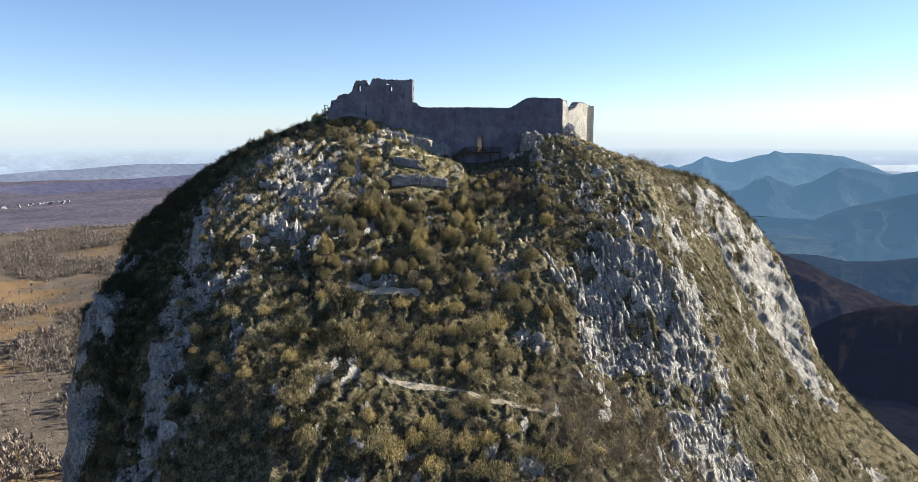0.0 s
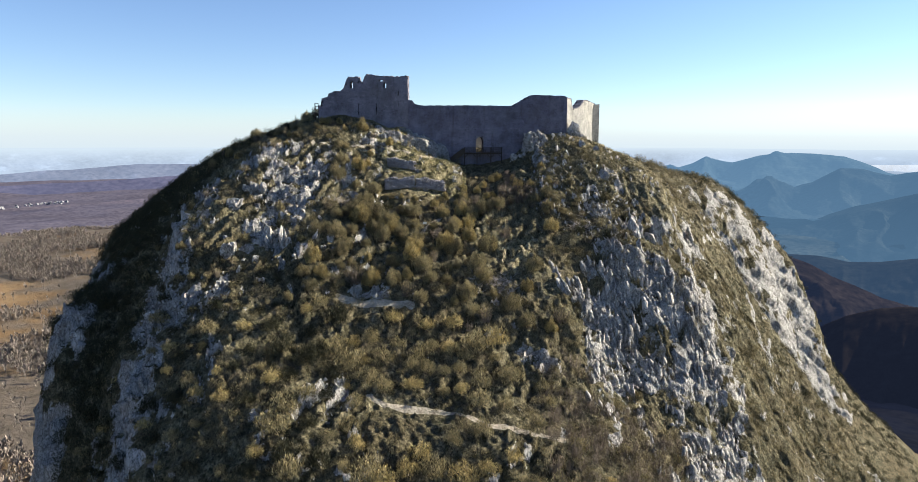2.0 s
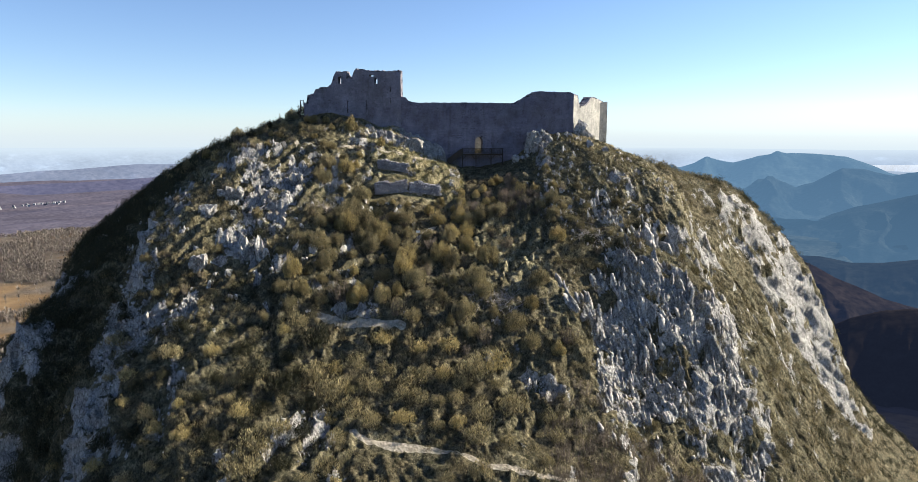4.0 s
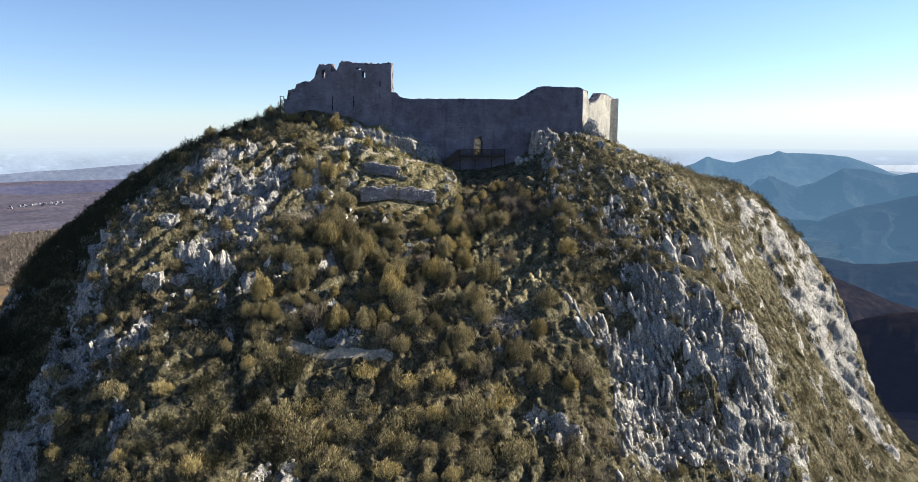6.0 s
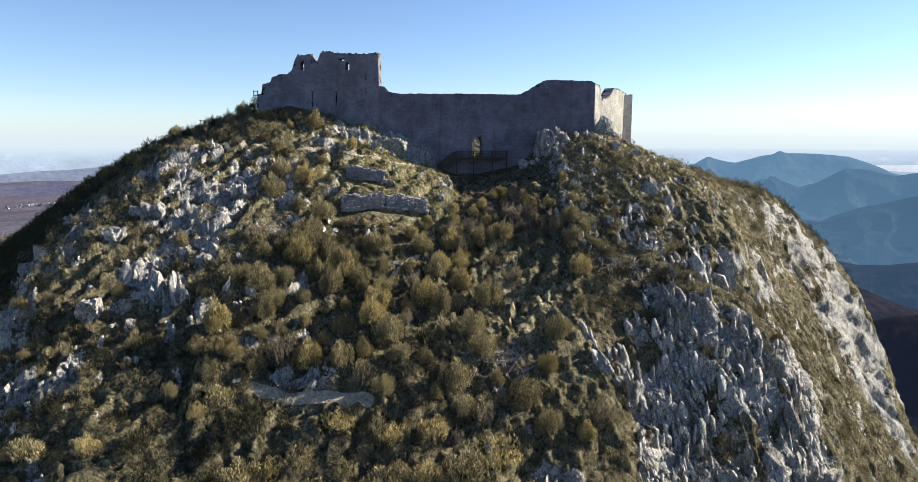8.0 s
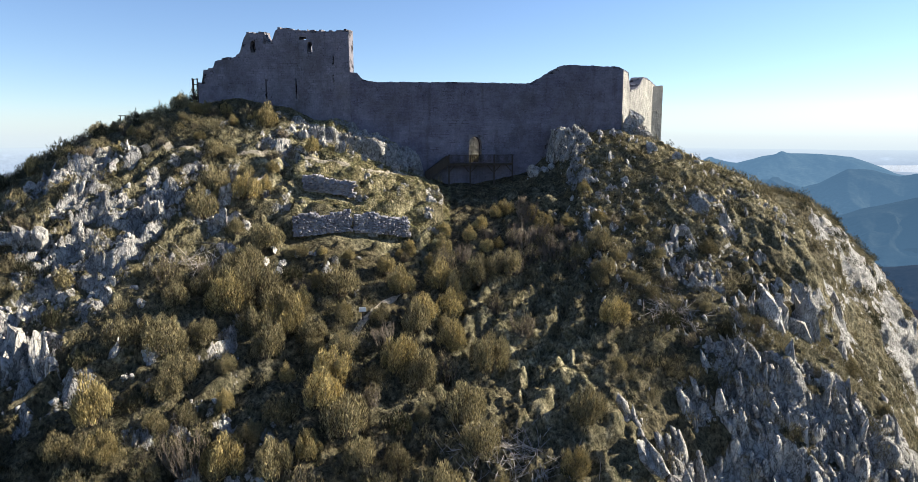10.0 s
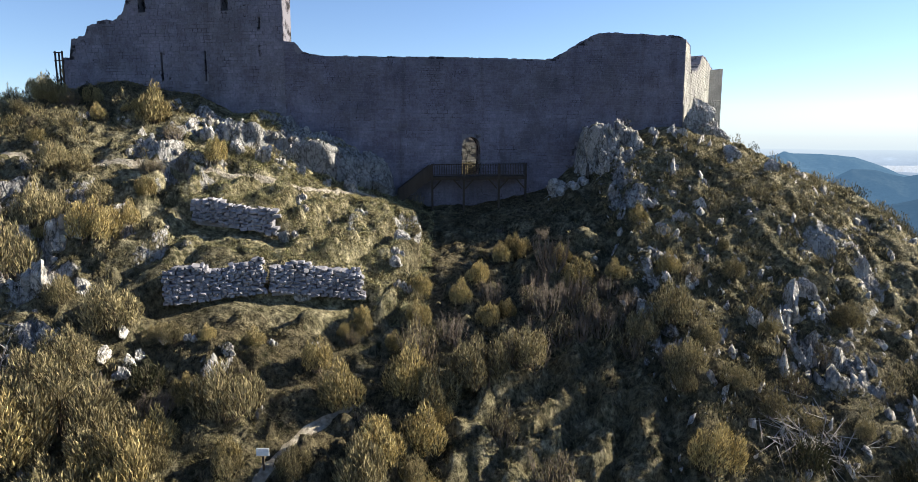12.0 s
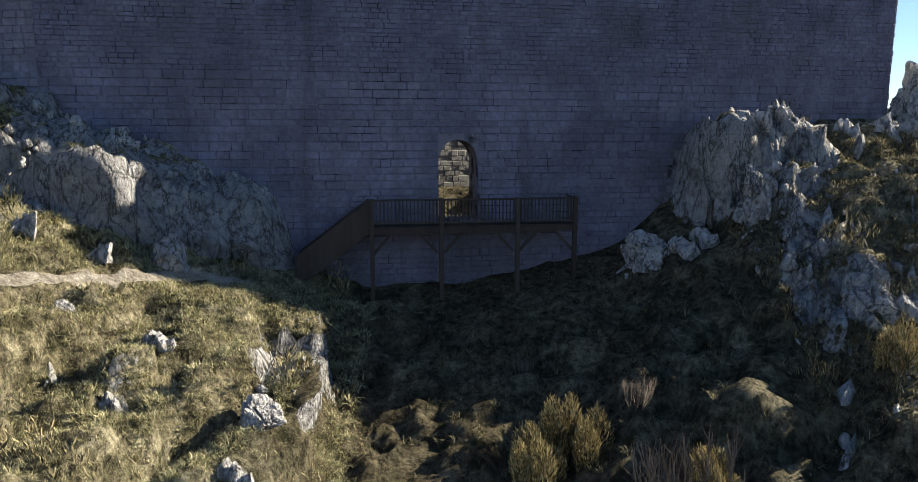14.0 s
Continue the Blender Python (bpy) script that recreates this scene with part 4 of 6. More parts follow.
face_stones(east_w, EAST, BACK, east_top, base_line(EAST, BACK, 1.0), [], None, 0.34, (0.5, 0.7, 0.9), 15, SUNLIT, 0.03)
inner = Vector((-(keep_back_r - Vector(BACK)).y, (keep_back_r - Vector(BACK)).x)).normalized() * 2.02
if inner.y > 0:
    inner = -inner
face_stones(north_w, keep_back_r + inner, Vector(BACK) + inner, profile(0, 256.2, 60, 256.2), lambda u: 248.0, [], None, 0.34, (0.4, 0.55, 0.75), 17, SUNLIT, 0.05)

# ---- timber gate platform ----
def build_platform():
    a, b = Vector(CORNER), Vector(EAST)
    way = (b - a).normalized()
    p = a + way * 13.35
    m = pose(p.x, p.y, 0, 0, 0, math.degrees(math.atan2(way.y, way.x)))
    top = new("gate_platform")
    tagged(top, "dark weathered timber platform with railing and stairs before the gate", "platform")
    top.matrix_world = m
    deck_z, length, deep = 247.18, 9.45, 1.7

    def piece(name, x0, y0, z0, x1, y1, z1, turn=None):
        bm = bmesh.new()
        c = Vector(((x0 + x1) / 2, (y0 + y1) / 2, (z0 + z1) / 2))
        vs = box(bm, x0, y0, z0, x1, y1, z1)
        if turn:
            r = Matrix.Translation(c) @ Matrix.Rotation(radians(turn), 4, "Y") @ Matrix.Translation(-c)
            for v in vs:
                v.co = r @ v.co
        bmesh.ops.bevel(bm, geom=list(bm.edges), offset=0.008, segments=1, affect="EDGES")
        return part(name, bm, TIMBER, top)

    n = 42
    for i in range(n):
        x = length * i / n
        piece("deck_plank", x + 0.006, -deep, deck_z - 0.05, x + length / n - 0.006, -0.1, deck_z)
    piece("beam", 0, -deep - 0.03, deck_z - 0.32, length, -deep + 0.12, deck_z - 0.055)
    piece("beam", 0, -0.3, deck_z - 0.30, length, -0.12, deck_z - 0.055)
    for x in (0.05, 3.1, 6.55, 9.22):
        piece("post", x, -deep - 0.08, 242.6, x + 0.19, -deep + 0.10, deck_z + 1.22)
        piece("joist", x + 0.02, -deep, deck_z - 0.29, x + 0.16, -0.12, deck_z - 0.06)
    for x, t in ((0.62, 42), (2.6, -42), (3.75, 42), (6.05, -42), (7.15, 42), (8.8, -42)):
        piece("brace", x - 0.06, -deep - 0.02, deck_z - 1.35, x + 0.06, -deep + 0.09, deck_z - 0.15, t)
    piece("handrail", 0, -deep - 0.05, deck_z + 1.12, length, -deep + 0.08, deck_z + 1.2)
    piece("lower_rail", 0, -deep - 0.03, deck_z + 0.12, length, -deep + 0.05, deck_z + 0.19)
    x = 0.16
    while x < length - 0.1:
        piece("baluster", x, -deep - 0.02, deck_z + 0.15, x + 0.055, -deep + 0.03, deck_z + 1.13)
        x += 0.165
    for y in (-1.35, -0.95, -0.55):
        piece("end_baluster", length - 0.08, y, deck_z + 0.05, length - 0.03, y + 0.05, deck_z + 1.15)
    piece("end_rail", length - 0.1, -deep, deck_z + 1.12, length - 0.02, -0.15, deck_z + 1.2)
    # stairs down along the wall, boarded in at the side
    for i in range(13):
        piece("tread", -0.24 * (i + 1), -deep + 0.1, deck_z - 0.185 * (i + 1) - 0.05, -0.24 * i + 0.03, -0.25, deck_z - 0.185 * (i + 1))
    bm = bmesh.new()
    for y0 in (-deep, -0.28):
        vs = []
        for y in (y0, y0 + 0.07):
            vs.append([bm.verts.new(c) for c in ((0.05, y, deck_z - 0.25), (0.05, y, deck_z + 1.15), (-3.1, y, deck_z - 1.2), (-3.1, y, deck_z - 2.6))])
        bm.faces.new(vs[0])
        bm.faces.new(vs[1][::-1])
        for i in range(4):
            bm.faces.new((vs[0][i], vs[1][i], vs[1][(i + 1) % 4], vs[0][(i + 1) % 4]))
    part("stair_side", bm, TIMBER, top, "dark boarded stair side")


build_platform()


def build_railing():
    """Timber railing at the keep's outer end."""
    top = new("lookout_railing")
    tagged(top, "thin weathered timber railing at the end of the keep", "railing")
    x, y, z = -34.6, 172.6, 254.2
    for i, (dx, dy) in enumerate(((0, 0), (-0.35, 1.2), (0.75, -0.15))):
        bm = bmesh.new()
        box(bm, x + dx - 0.06, y + dy - 0.06, z, x + dx + 0.06, y + dy + 0.06, 259.1)
        part("post", bm, TIMBER, top)
    for h in (258.2, 258.95):
        bm = bmesh.new()
        box(bm, x - 0.05, y - 0.2, h - 0.05, x + 0.85, y - 0.1, h + 0.05)
        part("rail", bm, TIMBER, top)


build_railing()


def build_lookout():
    """A small board on two posts at the edge of the terrace."""
    top = new("lookout_board")
    tagged(top, "small dark timber board on two posts beside the keep", "sign")
    x, y = -41.5, 166.0
    z = ground(x, y)
    for dx in (-0.35, 0.3):
        bm = bmesh.new()
        box(bm, x + dx - 0.05, y - 0.05, z - 0.4, x + dx + 0.05, y + 0.05, z + 1.25)
        part("post", bm, TIMBER, top)
    bm = bmesh.new()
    box(bm, x - 0.55, y - 0.25, z + 1.2, x + 0.5, y + 0.25, z + 1.28)
    bmesh.ops.bevel(bm, geom=list(bm.edges), offset=0.01, segments=1, affect="EDGES")
    part("board", bm, TIMBER, top)


build_lookout()


def build_sign(x, y, z):
    """A small white notice board on a post."""
    k = Mat("white_board", 0.6, 0.3)
    k.colour(k.ramp(k.noise(6, 4), (0.3, (0.6, 0.6, 0.58)), (0.7, (0.8, 0.8, 0.78))))
    top = new("notice_board")
    tagged(top, "small white notice board on a timber post", "sign")
    bm = bmesh.new()
    box(bm, x - 0.05, y - 0.05, z - 0.4, x + 0.05, y + 0.05, z + 1.25)
    part("post", bm, TIMBER, top)
    bm = bmesh.new()
    box(bm, x - 0.36, y - 0.1, z + 0.85, x + 0.36, y - 0.055, z + 1.3, None)
    part("board", bm, k.m, top, "white painted board")


build_sign(-6.5, 141.5, ground(-6.5, 141.5))


# ---- rocks ----
def hull_mesh(seed, n, long):
    """A broken block of limestone: a hull of scattered points, as arrays."""
    r = random.Random(seed)
    bm = bmesh.new()
    for _ in range(n):
        v = Vector((r.gauss(0, 1), r.gauss(0, 1), r.gauss(0, 1))).normalized()
        k = r.uniform(0.8, 1.0)
        bm.verts.new((v.x * k * 0.62, v.y * k * 0.75, v.z * k * long))
    bmesh.ops.convex_hull(bm, input=list(bm.verts))
    bmesh.ops.delete(bm, geom=[v for v in bm.verts if not v.link_faces], context="VERTS")
    return bm


def crag_block(seed, long, sub=4):
    """A weathered outcrop: a split and flattened boulder with joints between its slabs."""
    r = random.Random(seed)
    bm = bmesh.new()
    bmesh.ops.create_icosphere(bm, subdivisions=sub, radius=1.0)
    v = np.array([q.co[:] for q in bm.verts])
    p = v * (0.5 + 0.5 / np.abs(v).max(1, keepdims=True))
    for _ in range(20):
        n = np.array([r.gauss(0, 1), r.gauss(0, 1), r.gauss(0, 0.7)])
        n /= np.linalg.norm(n)
        d = p @ n - r.uniform(0.58, 0.95)
        p = p - np.clip(d, 0, None)[:, None] * n * 0.97
    p = p * np.array([r.uniform(0.7, 1.0), r.uniform(0.6, 0.9), long * 0.85])
    o = r.uniform(0, 50)
    joint, own = blocks(p[:, 0] * 1.7 + p[:, 2] * 0.5 + o, p[:, 1] * 1.5, p[:, 2] * 0.9, seed)
    joint2, own2 = blocks(p[:, 0] * 5.0 + p[:, 2] * 0.8 + o, p[:, 1] * 4.5, p[:, 2] * 2.4, seed + 7)
    out = 0.16 * own + 0.15 * (ease(0.0, 0.09, joint) - 1) + 0.055 * own2 + 0.05 * (ease(0, 0.10, joint2) - 1) + 0.09 * (fbm(p[:, 0] * 3.5 + o, p[:, 1] * 3.5, p[:, 2] * 3.5, seed, 3) - 0.5)
    p = p + v * out[:, None]
    for q, c in zip(bm.verts, p):
        q.co = c
    me = bpy.data.meshes.new("rock_outcrop")
    bm.to_mesh(me)
    bm.free()
    me.materials.append(ROCK)
    return me


def sharp_block(seed, long):
    """A group of clean-split slabs leaning together."""
    r = random.Random(seed)
    bm = bmesh.new()
    for i in range(r.choice((3, 4, 5))):
        one = hull_mesh(seed * 31 + i, r.choice((11, 14, 18)), long * r.uniform(0.6, 1.1))
        m = pose(r.uniform(-0.65, 0.65), r.uniform(-0.5, 0.4), r.uniform(-0.5, 0.1), r.uniform(-8, 8), r.uniform(-10, 10), r.uniform(-40, 40)) @ Matrix.Diagonal((r.uniform(0.45, 0.8), r.uniform(0.6, 1.0), r.uniform(0.7, 1.0), 1))
        bmesh.ops.transform(one, matrix=m, verts=list(one.verts))
        tmp = bpy.data.meshes.new("tmp")
        one.to_mesh(tmp)
        one.free()
        bm.from_mesh(tmp)
        bpy.data.meshes.remove(tmp)
    for _ in range(2):
        bmesh.ops.triangulate(bm, faces=list(bm.faces))
        bmesh.ops.subdivide_edges(bm, edges=[e for e in bm.edges if e.calc_length() > 0.25], cuts=1, use_grid_fill=True)
    bmesh.ops.triangulate(bm, faces=list(bm.faces))
    for v in bm.verts:
        q = Vector((v.co.x * 5.5, v.co.y * 5.5, v.co.z * 2.0 + seed))
        v.co += v.co.normalized() * (0.05 * noise.noise(q) - 0.12 * max(0, noise.noise(q * 0.6 + Vector((9, 9, 9))) - 0.12))
    me = bpy.data.meshes.new("rock_outcrop")
    bm.to_mesh(me)
    bm.free()
    me.materials.append(ROCK)
    return me


FINE = [crag_block(100 + i, 1.0, 5) for i in range(2)] + [sharp_block(110 + i, 1.0) for i in range(6)]
FINE_SLABS = [crag_block(150, 1.7, 5)] + [sharp_block(160 + i, 1.8) for i in range(6)]
BLOCKS = [crag_block(200 + i, 0.9) for i in range(4)] + [sharp_block(230 + i, 0.9) for i in range(4)]
SLABS = [sharp_block(250 + i, 1.9) for i in range(8)]
rock_rng = random.Random(5)


def rock(x, y, size, tall=False, lean=(0, 0), lift=0.25, label="", whole=False):
    me = rock_rng.choice((FINE_SLABS if tall else FINE) if y > 145 or x > 20 else (SLABS if tall else BLOCKS))
    if whole:
        me = FINE_SLABS[0] if tall else FINE[int(size * 10) % 2]
    ob = new("rock_outcrop", me)
    z = ground(x, y) + size * lift
    ob.matrix_world = pose(x, y, z, lean[0] + rock_rng.uniform(-10, 10), lean[1] + rock_rng.uniform(-10, 10), rock_rng.uniform(-35, 35)) @ Matrix.Diagonal((size * rock_rng.uniform(0.85, 1.15), size * rock_rng.uniform(0.85, 1.15), size * rock_rng.uniform(0.85, 1.15), 1))
    tagged(ob, label or ("tall slab of pale weathered limestone on the slope" if tall else "rough grey limestone outcrop in dry turf"), "rock", "limestone outcrops")
    return ob


# those by the walls
for x, y, size, tall in ((18.6, 171.2, 1.0, 0), (19.8, 171.4, 0.9, 0), (20.6, 171.6, 0.8, 0), (16.4, 170.1, 0.9, 0), (14.0, 170.6, 1.2, 0), (13.2, 170.9, 0.8, 0), (15.4, 169.8, 1.15, 0), (17.6, 169.7, 0.9, 0), (19.2, 170.1, 0.9, 0), (23.6, 172.6, 1.0, 0), (25.0, 172.8, 1.1, 0), (26.4, 172.8, 1.2, 0)):
    rock(x, y, size, tall, (0, -20) if tall else (0, 0), 0.1)
for x, y, size, tall in ((28.6, 174.9, 1.6, 0), (28.5, 175.4, 1.9, 0), (29.2, 175.8, 2.0, 0), (29.3, 176.2, 1.8, 1), (28.9, 175.5, 1.6, 1), (30.4, 176.8, 1.5, 0), (29.9, 174.4, 1.1, 0), (31.0, 175.6, 1.2, 0)):
    rock(x, y, size, tall, (0, 6), 0.95 if tall else 0.4, "grey limestone pinnacle against the castle's corner", True)
for x, y, size, tall in ((-7.4, 165.6, 0.9, 0), (-9.6, 164.8, 0.9, 0), (-10.9, 164.4, 0.8, 0), (-5.4, 166.6, 0.9, 0), (-12.6, 164.2, 1.2, 0), (-14.5, 164.0, 1.0, 0), (-17, 164.4, 1.2, 0), (-3.7, 161.9, 0.75, 0), (-4.3, 159.9, 0.65, 0), (-8.6, 160.6, 0.7, 0), (-0.4, 158.8, 0.8, 0), (-0.3, 160.6, 0.8, 0), (-0.6, 157.6, 0.6, 0), (-0.5, 163.4, 0.75, 0), (0.2, 156.6, 0.9, 0), (-6.8, 162.0, 0.45, 0), (-7.6, 158.6, 0.5, 0), (-6.2, 160.2, 0.4, 0)):
    rock(x, y, size, tall, (0, 5))
for x, y, size in ((-16.6, 147.6, 0.9), (-15.4, 147.0, 0.8), (-14.5, 148.0, 0.75), (-12.6, 147.6, 0.55), (-17.0, 146.0, 1.0), (-15.6, 145.2, 0.9), (-10.2, 147.2, 0.5), (-7.8, 149.0, 0.45), (-8.6, 145.8, 0.6), (-5.0, 149.6, 0.45), (-7.0, 153.4, 0.7), (-5.0, 154.6, 0.6), (-8.8, 156.2, 0.7), (-7.9, 156.4, 0.6)):
    rock(x, y, size, False, (0, 5), 0.3)
# the slopes
for x, y, size, tall in ((-29.0, 148.8, 1.9, 0), (-23.5, 153.0, 1.5, 1), (-25.0, 152.2, 1.4, 0), (-37.3, 136.9, 1.4, 0), (-34.2, 137.6, 1.3, 0), (-35.9, 133.0, 2.0, 1), (-33.4, 131.8, 1.7, 1), (-31.6, 131.4, 1.5, 1), (-41.8, 128.7, 2.6, 0), (-40.0, 144.0, 2.2, 0), (-42.8, 143.0, 2.0, 0), (-44.0, 139.0, 1.9, 0)):
    rock(x, y, size, tall, (0, 4))
for x, y, size, tall in ((28.0, 154.4, 1.9, 1), (26.2, 153.6, 1.2, 1), (30.2, 155.4, 1.5, 0), (20.0, 132.6, 1.9, 1), (22.6, 132.2, 1.5, 1), (24.8, 133.0, 1.5, 1), (20.0, 158.6, 0.9, 1), (19.4, 155.2, 0.9, 1), (19.6, 152.0, 0.8, 0), (21.8, 156.0, 0.8, 1), (36.1, 147.3, 2.8, 1), (38.6, 149.0, 2.6, 1), (34.2, 145.6, 2.2, 1), (42.4, 150.2, 3.0, 1)):
    rock(x, y, size, tall, (4, -16), 0.0)
for _ in range(55):
    x, y = rock_rng.uniform(18, 48), rock_rng.uniform(147, 170)
    rock(x, y, 0.35 + 0.9 * rock_rng.random() ** 2, rock_rng.random() < 0.35, (4, -14), 0.15)
for _ in range(34):
    x, y = rock_rng.uniform(-50, -20), rock_rng.uniform(120, 160)
    rock(x, y, rock_rng.uniform(0.5, 1.5), rock_rng.random() < 0.2, (0, 5), 0.02)
scattered = 0
while scattered < 110:
    x, y = rock_rng.uniform(-56, 62), rock_rng.uniform(100, 168)
    if sample(CRAG_BARE, x, y) < 0.42 or (-13 < x < 16 and y > 150):
        continue
    flank = x > 20
    rock(x, y, rock_rng.uniform(0.5, 1.3) * (1.3 if flank else 1.0), flank or rock_rng.random() < 0.3, (4, -14) if flank else (0, 4), -0.1 if flank else 0.05)
    scattered += 1


def scatter(name, shapes, count, pick, material, label, category, seed, kind="stuff"):
    """Join many small shapes, set down at places that pick() returns: (x, y, z, matrix) or None."""
    rng = random.Random(seed)
    vs, fs, at = [], [], 0
    done = 0
    while done < count:
        m = pick(rng)
        if m is None:
            continue
        v, f = shapes[rng.randrange(len(shapes))]
        mm = np.array(m)
        vs.append(v @ mm[:3, :3].T + mm[:3, 3])
        fs.append(f + at)
        at += len(v)
        done += 1
    ob = new(name, mesh_of(name, np.concatenate(vs), np.concatenate(fs), material))
    return tagged(ob, label, category, kind=kind)


def arrays(bm):
    bmesh.ops.triangulate(bm, faces=list(bm.faces))
    bm.verts.index_update()
    out = (np.array([v.co[:] for v in bm.verts]), np.array([[v.index for v in f.verts] for f in bm.faces]))
    bm.free()
    return out


PEBBLES = [arrays(hull_mesh(300 + i, 11, 0.9)) for i in range(8)]
SHARDS = [arrays(hull_mesh(320 + i, 11, 1.9)) for i in range(8)]


def pick_pebble(rng):
    x, y = rng.uniform(-60, 60), rng.uniform(95, 172)
    b = sample(CRAG_BARE, x, y)
    if b < rng.uniform(0.25, 0.6):
        return None
    s = 0.16 + 0.5 * rng.random() ** 3
    return pose(x, y, ground(x, y) + 0.05, rng.uniform(-40, 40), rng.uniform(-40, 40), rng.uniform(0, 360)) @ Matrix.Scale(s, 4)


def pick_shard(rng):
    x, y = rng.uniform(18, 75), rng.uniform(98, 152)
    if sample(CRAG_BARE, x, y) < rng.uniform(0.35, 0.6):
        return None
    s = 0.35 + 0.8 * rng.random() ** 2
    return pose(x, y, ground(x, y) + 0.1, rng.uniform(-8, 16), rng.uniform(-26, -4), rng.uniform(-30, 30)) @ Matrix.Scale(s, 4)


def pick_knoll_stone(rng):
    x, y = rng.uniform(17, 52), rng.uniform(143, 172)
    s = 0.14 + 0.45 * rng.random() ** 2
    return pose(x, y, ground(x, y) - 0.08, rng.uniform(-30, 30), rng.uniform(-30, 30), rng.uniform(0, 360)) @ Matrix.Scale(s, 4)


SPLIT_SLABS = [arrays(hull_mesh(340 + i, 13, 2.7)) for i in range(10)]


def pick_slab(rng):
    x, y = rng.uniform(19, 56), rng.uniform(104, 152)
    if sample(CRAG_BARE, x, y) < 0.45:
        return None
    n = 0.6 + 1.1 * rng.random() ** 2
    return pose(x, y, ground(x, y) - 0.8 * n, rng.uniform(-4, 14), rng.uniform(-28, -10), rng.uniform(5, 50)) @ Matrix.Diagonal((n * 1.1, n * 0.5, n, 1))


scatter("split_slabs", SPLIT_SLABS, 400, pick_slab, ROCK, "tall leaning slabs of split limestone on the flank", "rocks", 64)
scatter("knoll_stones", SHARDS, 620, pick_knoll_stone, ROCK, "grey stones half sunk in the knoll's turf", "stones", 63)
scatter("loose_stones", PEBBLES, 4200, pick_pebble, ROCK, "loose pale limestone blocks strewn over the slope", "stones", 61)
scatter("rock_blades", SHARDS, 800, pick_shard, ROCK, "leaning blades of weathered limestone on the flank", "rocks", 62)


# ---- shrubs ----
def tube(vs, fs, a, b, ra, rb):
    d = (b - a).normalized()
    u = d.orthogonal().normalized()
    w = d.cross(u)
    k = len(vs)
    for p, r in ((a, ra), (b, rb)):
        for i in range(3):
            t = i * 2.0944
            vs.append(p + (u * math.cos(t) + w * math.sin(t)) * r)
    fs.extend([(k + i, k + (i + 1) % 3, k + 3 + (i + 1) % 3) for i in range(3)])
    fs.extend([(k + i, k + 3 + (i + 1) % 3, k + 3 + i) for i in range(3)])


def shrub_mesh(seed, stems, spread, leaves, leaf, low=0.25, twigs=3):
    """Unit-high broom-like shrub: a clump of upright brushes of fine shoots; returns its branches and its leaves as arrays."""
    r = random.Random(seed)
    bv, bf, lv, lf = [], [], [], []
    brushes = []
    for i in range(7):
        out, az = (0 if i == 0 else r.uniform(0.45, 0.8)) * spread, i * 1.05 + r.uniform(-0.4, 0.4)
        brushes.append((math.cos(az) * out, math.sin(az) * out, 1.0 if i == 0 else r.uniform(0.66, 0.92)))
    for i in range(stems):
        bx, by, bh = brushes[i % 7]
        out, az = r.random() ** 0.5 * spread * 0.42, r.uniform(0, 6.283)
        root = Vector((bx * 0.55 + math.cos(az) * out * 0.2, by * 0.55 + math.sin(az) * out * 0.2, 0))
        tip = Vector((bx + math.cos(az) * out, by + math.sin(az) * out, bh * r.uniform(0.72, 1.0) * (1 - 0.4 * (out / (spread * 0.42)) ** 2)))
        mid = root.lerp(tip, 0.45) + Vector(((tip.x - root.x) * 0.16, (tip.y - root.y) * 0.16, 0))
        tube(bv, bf, root, mid, 0.014, 0.009)
        tube(bv, bf, mid, tip, 0.009, 0.002)
        ways = [(root, mid), (mid, tip), (mid, tip)]
        for _ in range(twigs):
            s = r.uniform(0.1, 0.9)
            base = mid.lerp(tip, s)
            end = base + Vector((r.gauss(0, 0.045), r.gauss(0, 0.045), r.uniform(0.10, 0.24)))
            tube(bv, bf, base, end, 0.005, 0.0015)
            ways.append((base, end))
        for _ in range(leaves):
            a, b = r.choice(ways)
            p = a.lerp(b, r.uniform(0.0, 1.0)) + Vector((r.gauss(0, 0.022), r.gauss(0, 0.022), r.gauss(0, 0.02)))
            if p.z < low * r.uniform(0.2, 1.0):
                continue
            d = ((b - a).normalized() + Vector((r.gauss(0, 0.22), r.gauss(0, 0.22), 0.5))).normalized()
            w = Matrix.Rotation(r.uniform(0, 6.283), 3, d) @ d.orthogonal().normalized()
            k = len(lv)
            n = leaf * r.uniform(0.7, 1.5)
            lv += [p, p + d * n * 0.5 + w * n * 0.13, p + d * n, p + d * n * 0.5 - w * n * 0.13]
            lf += [(k, k + 1, k + 2), (k, k + 2, k + 3)]
    return (np.array([v[:] for v in bv]), np.array(bf)), (np.array([v[:] for v in lv]), np.array(lf)) if lv else None


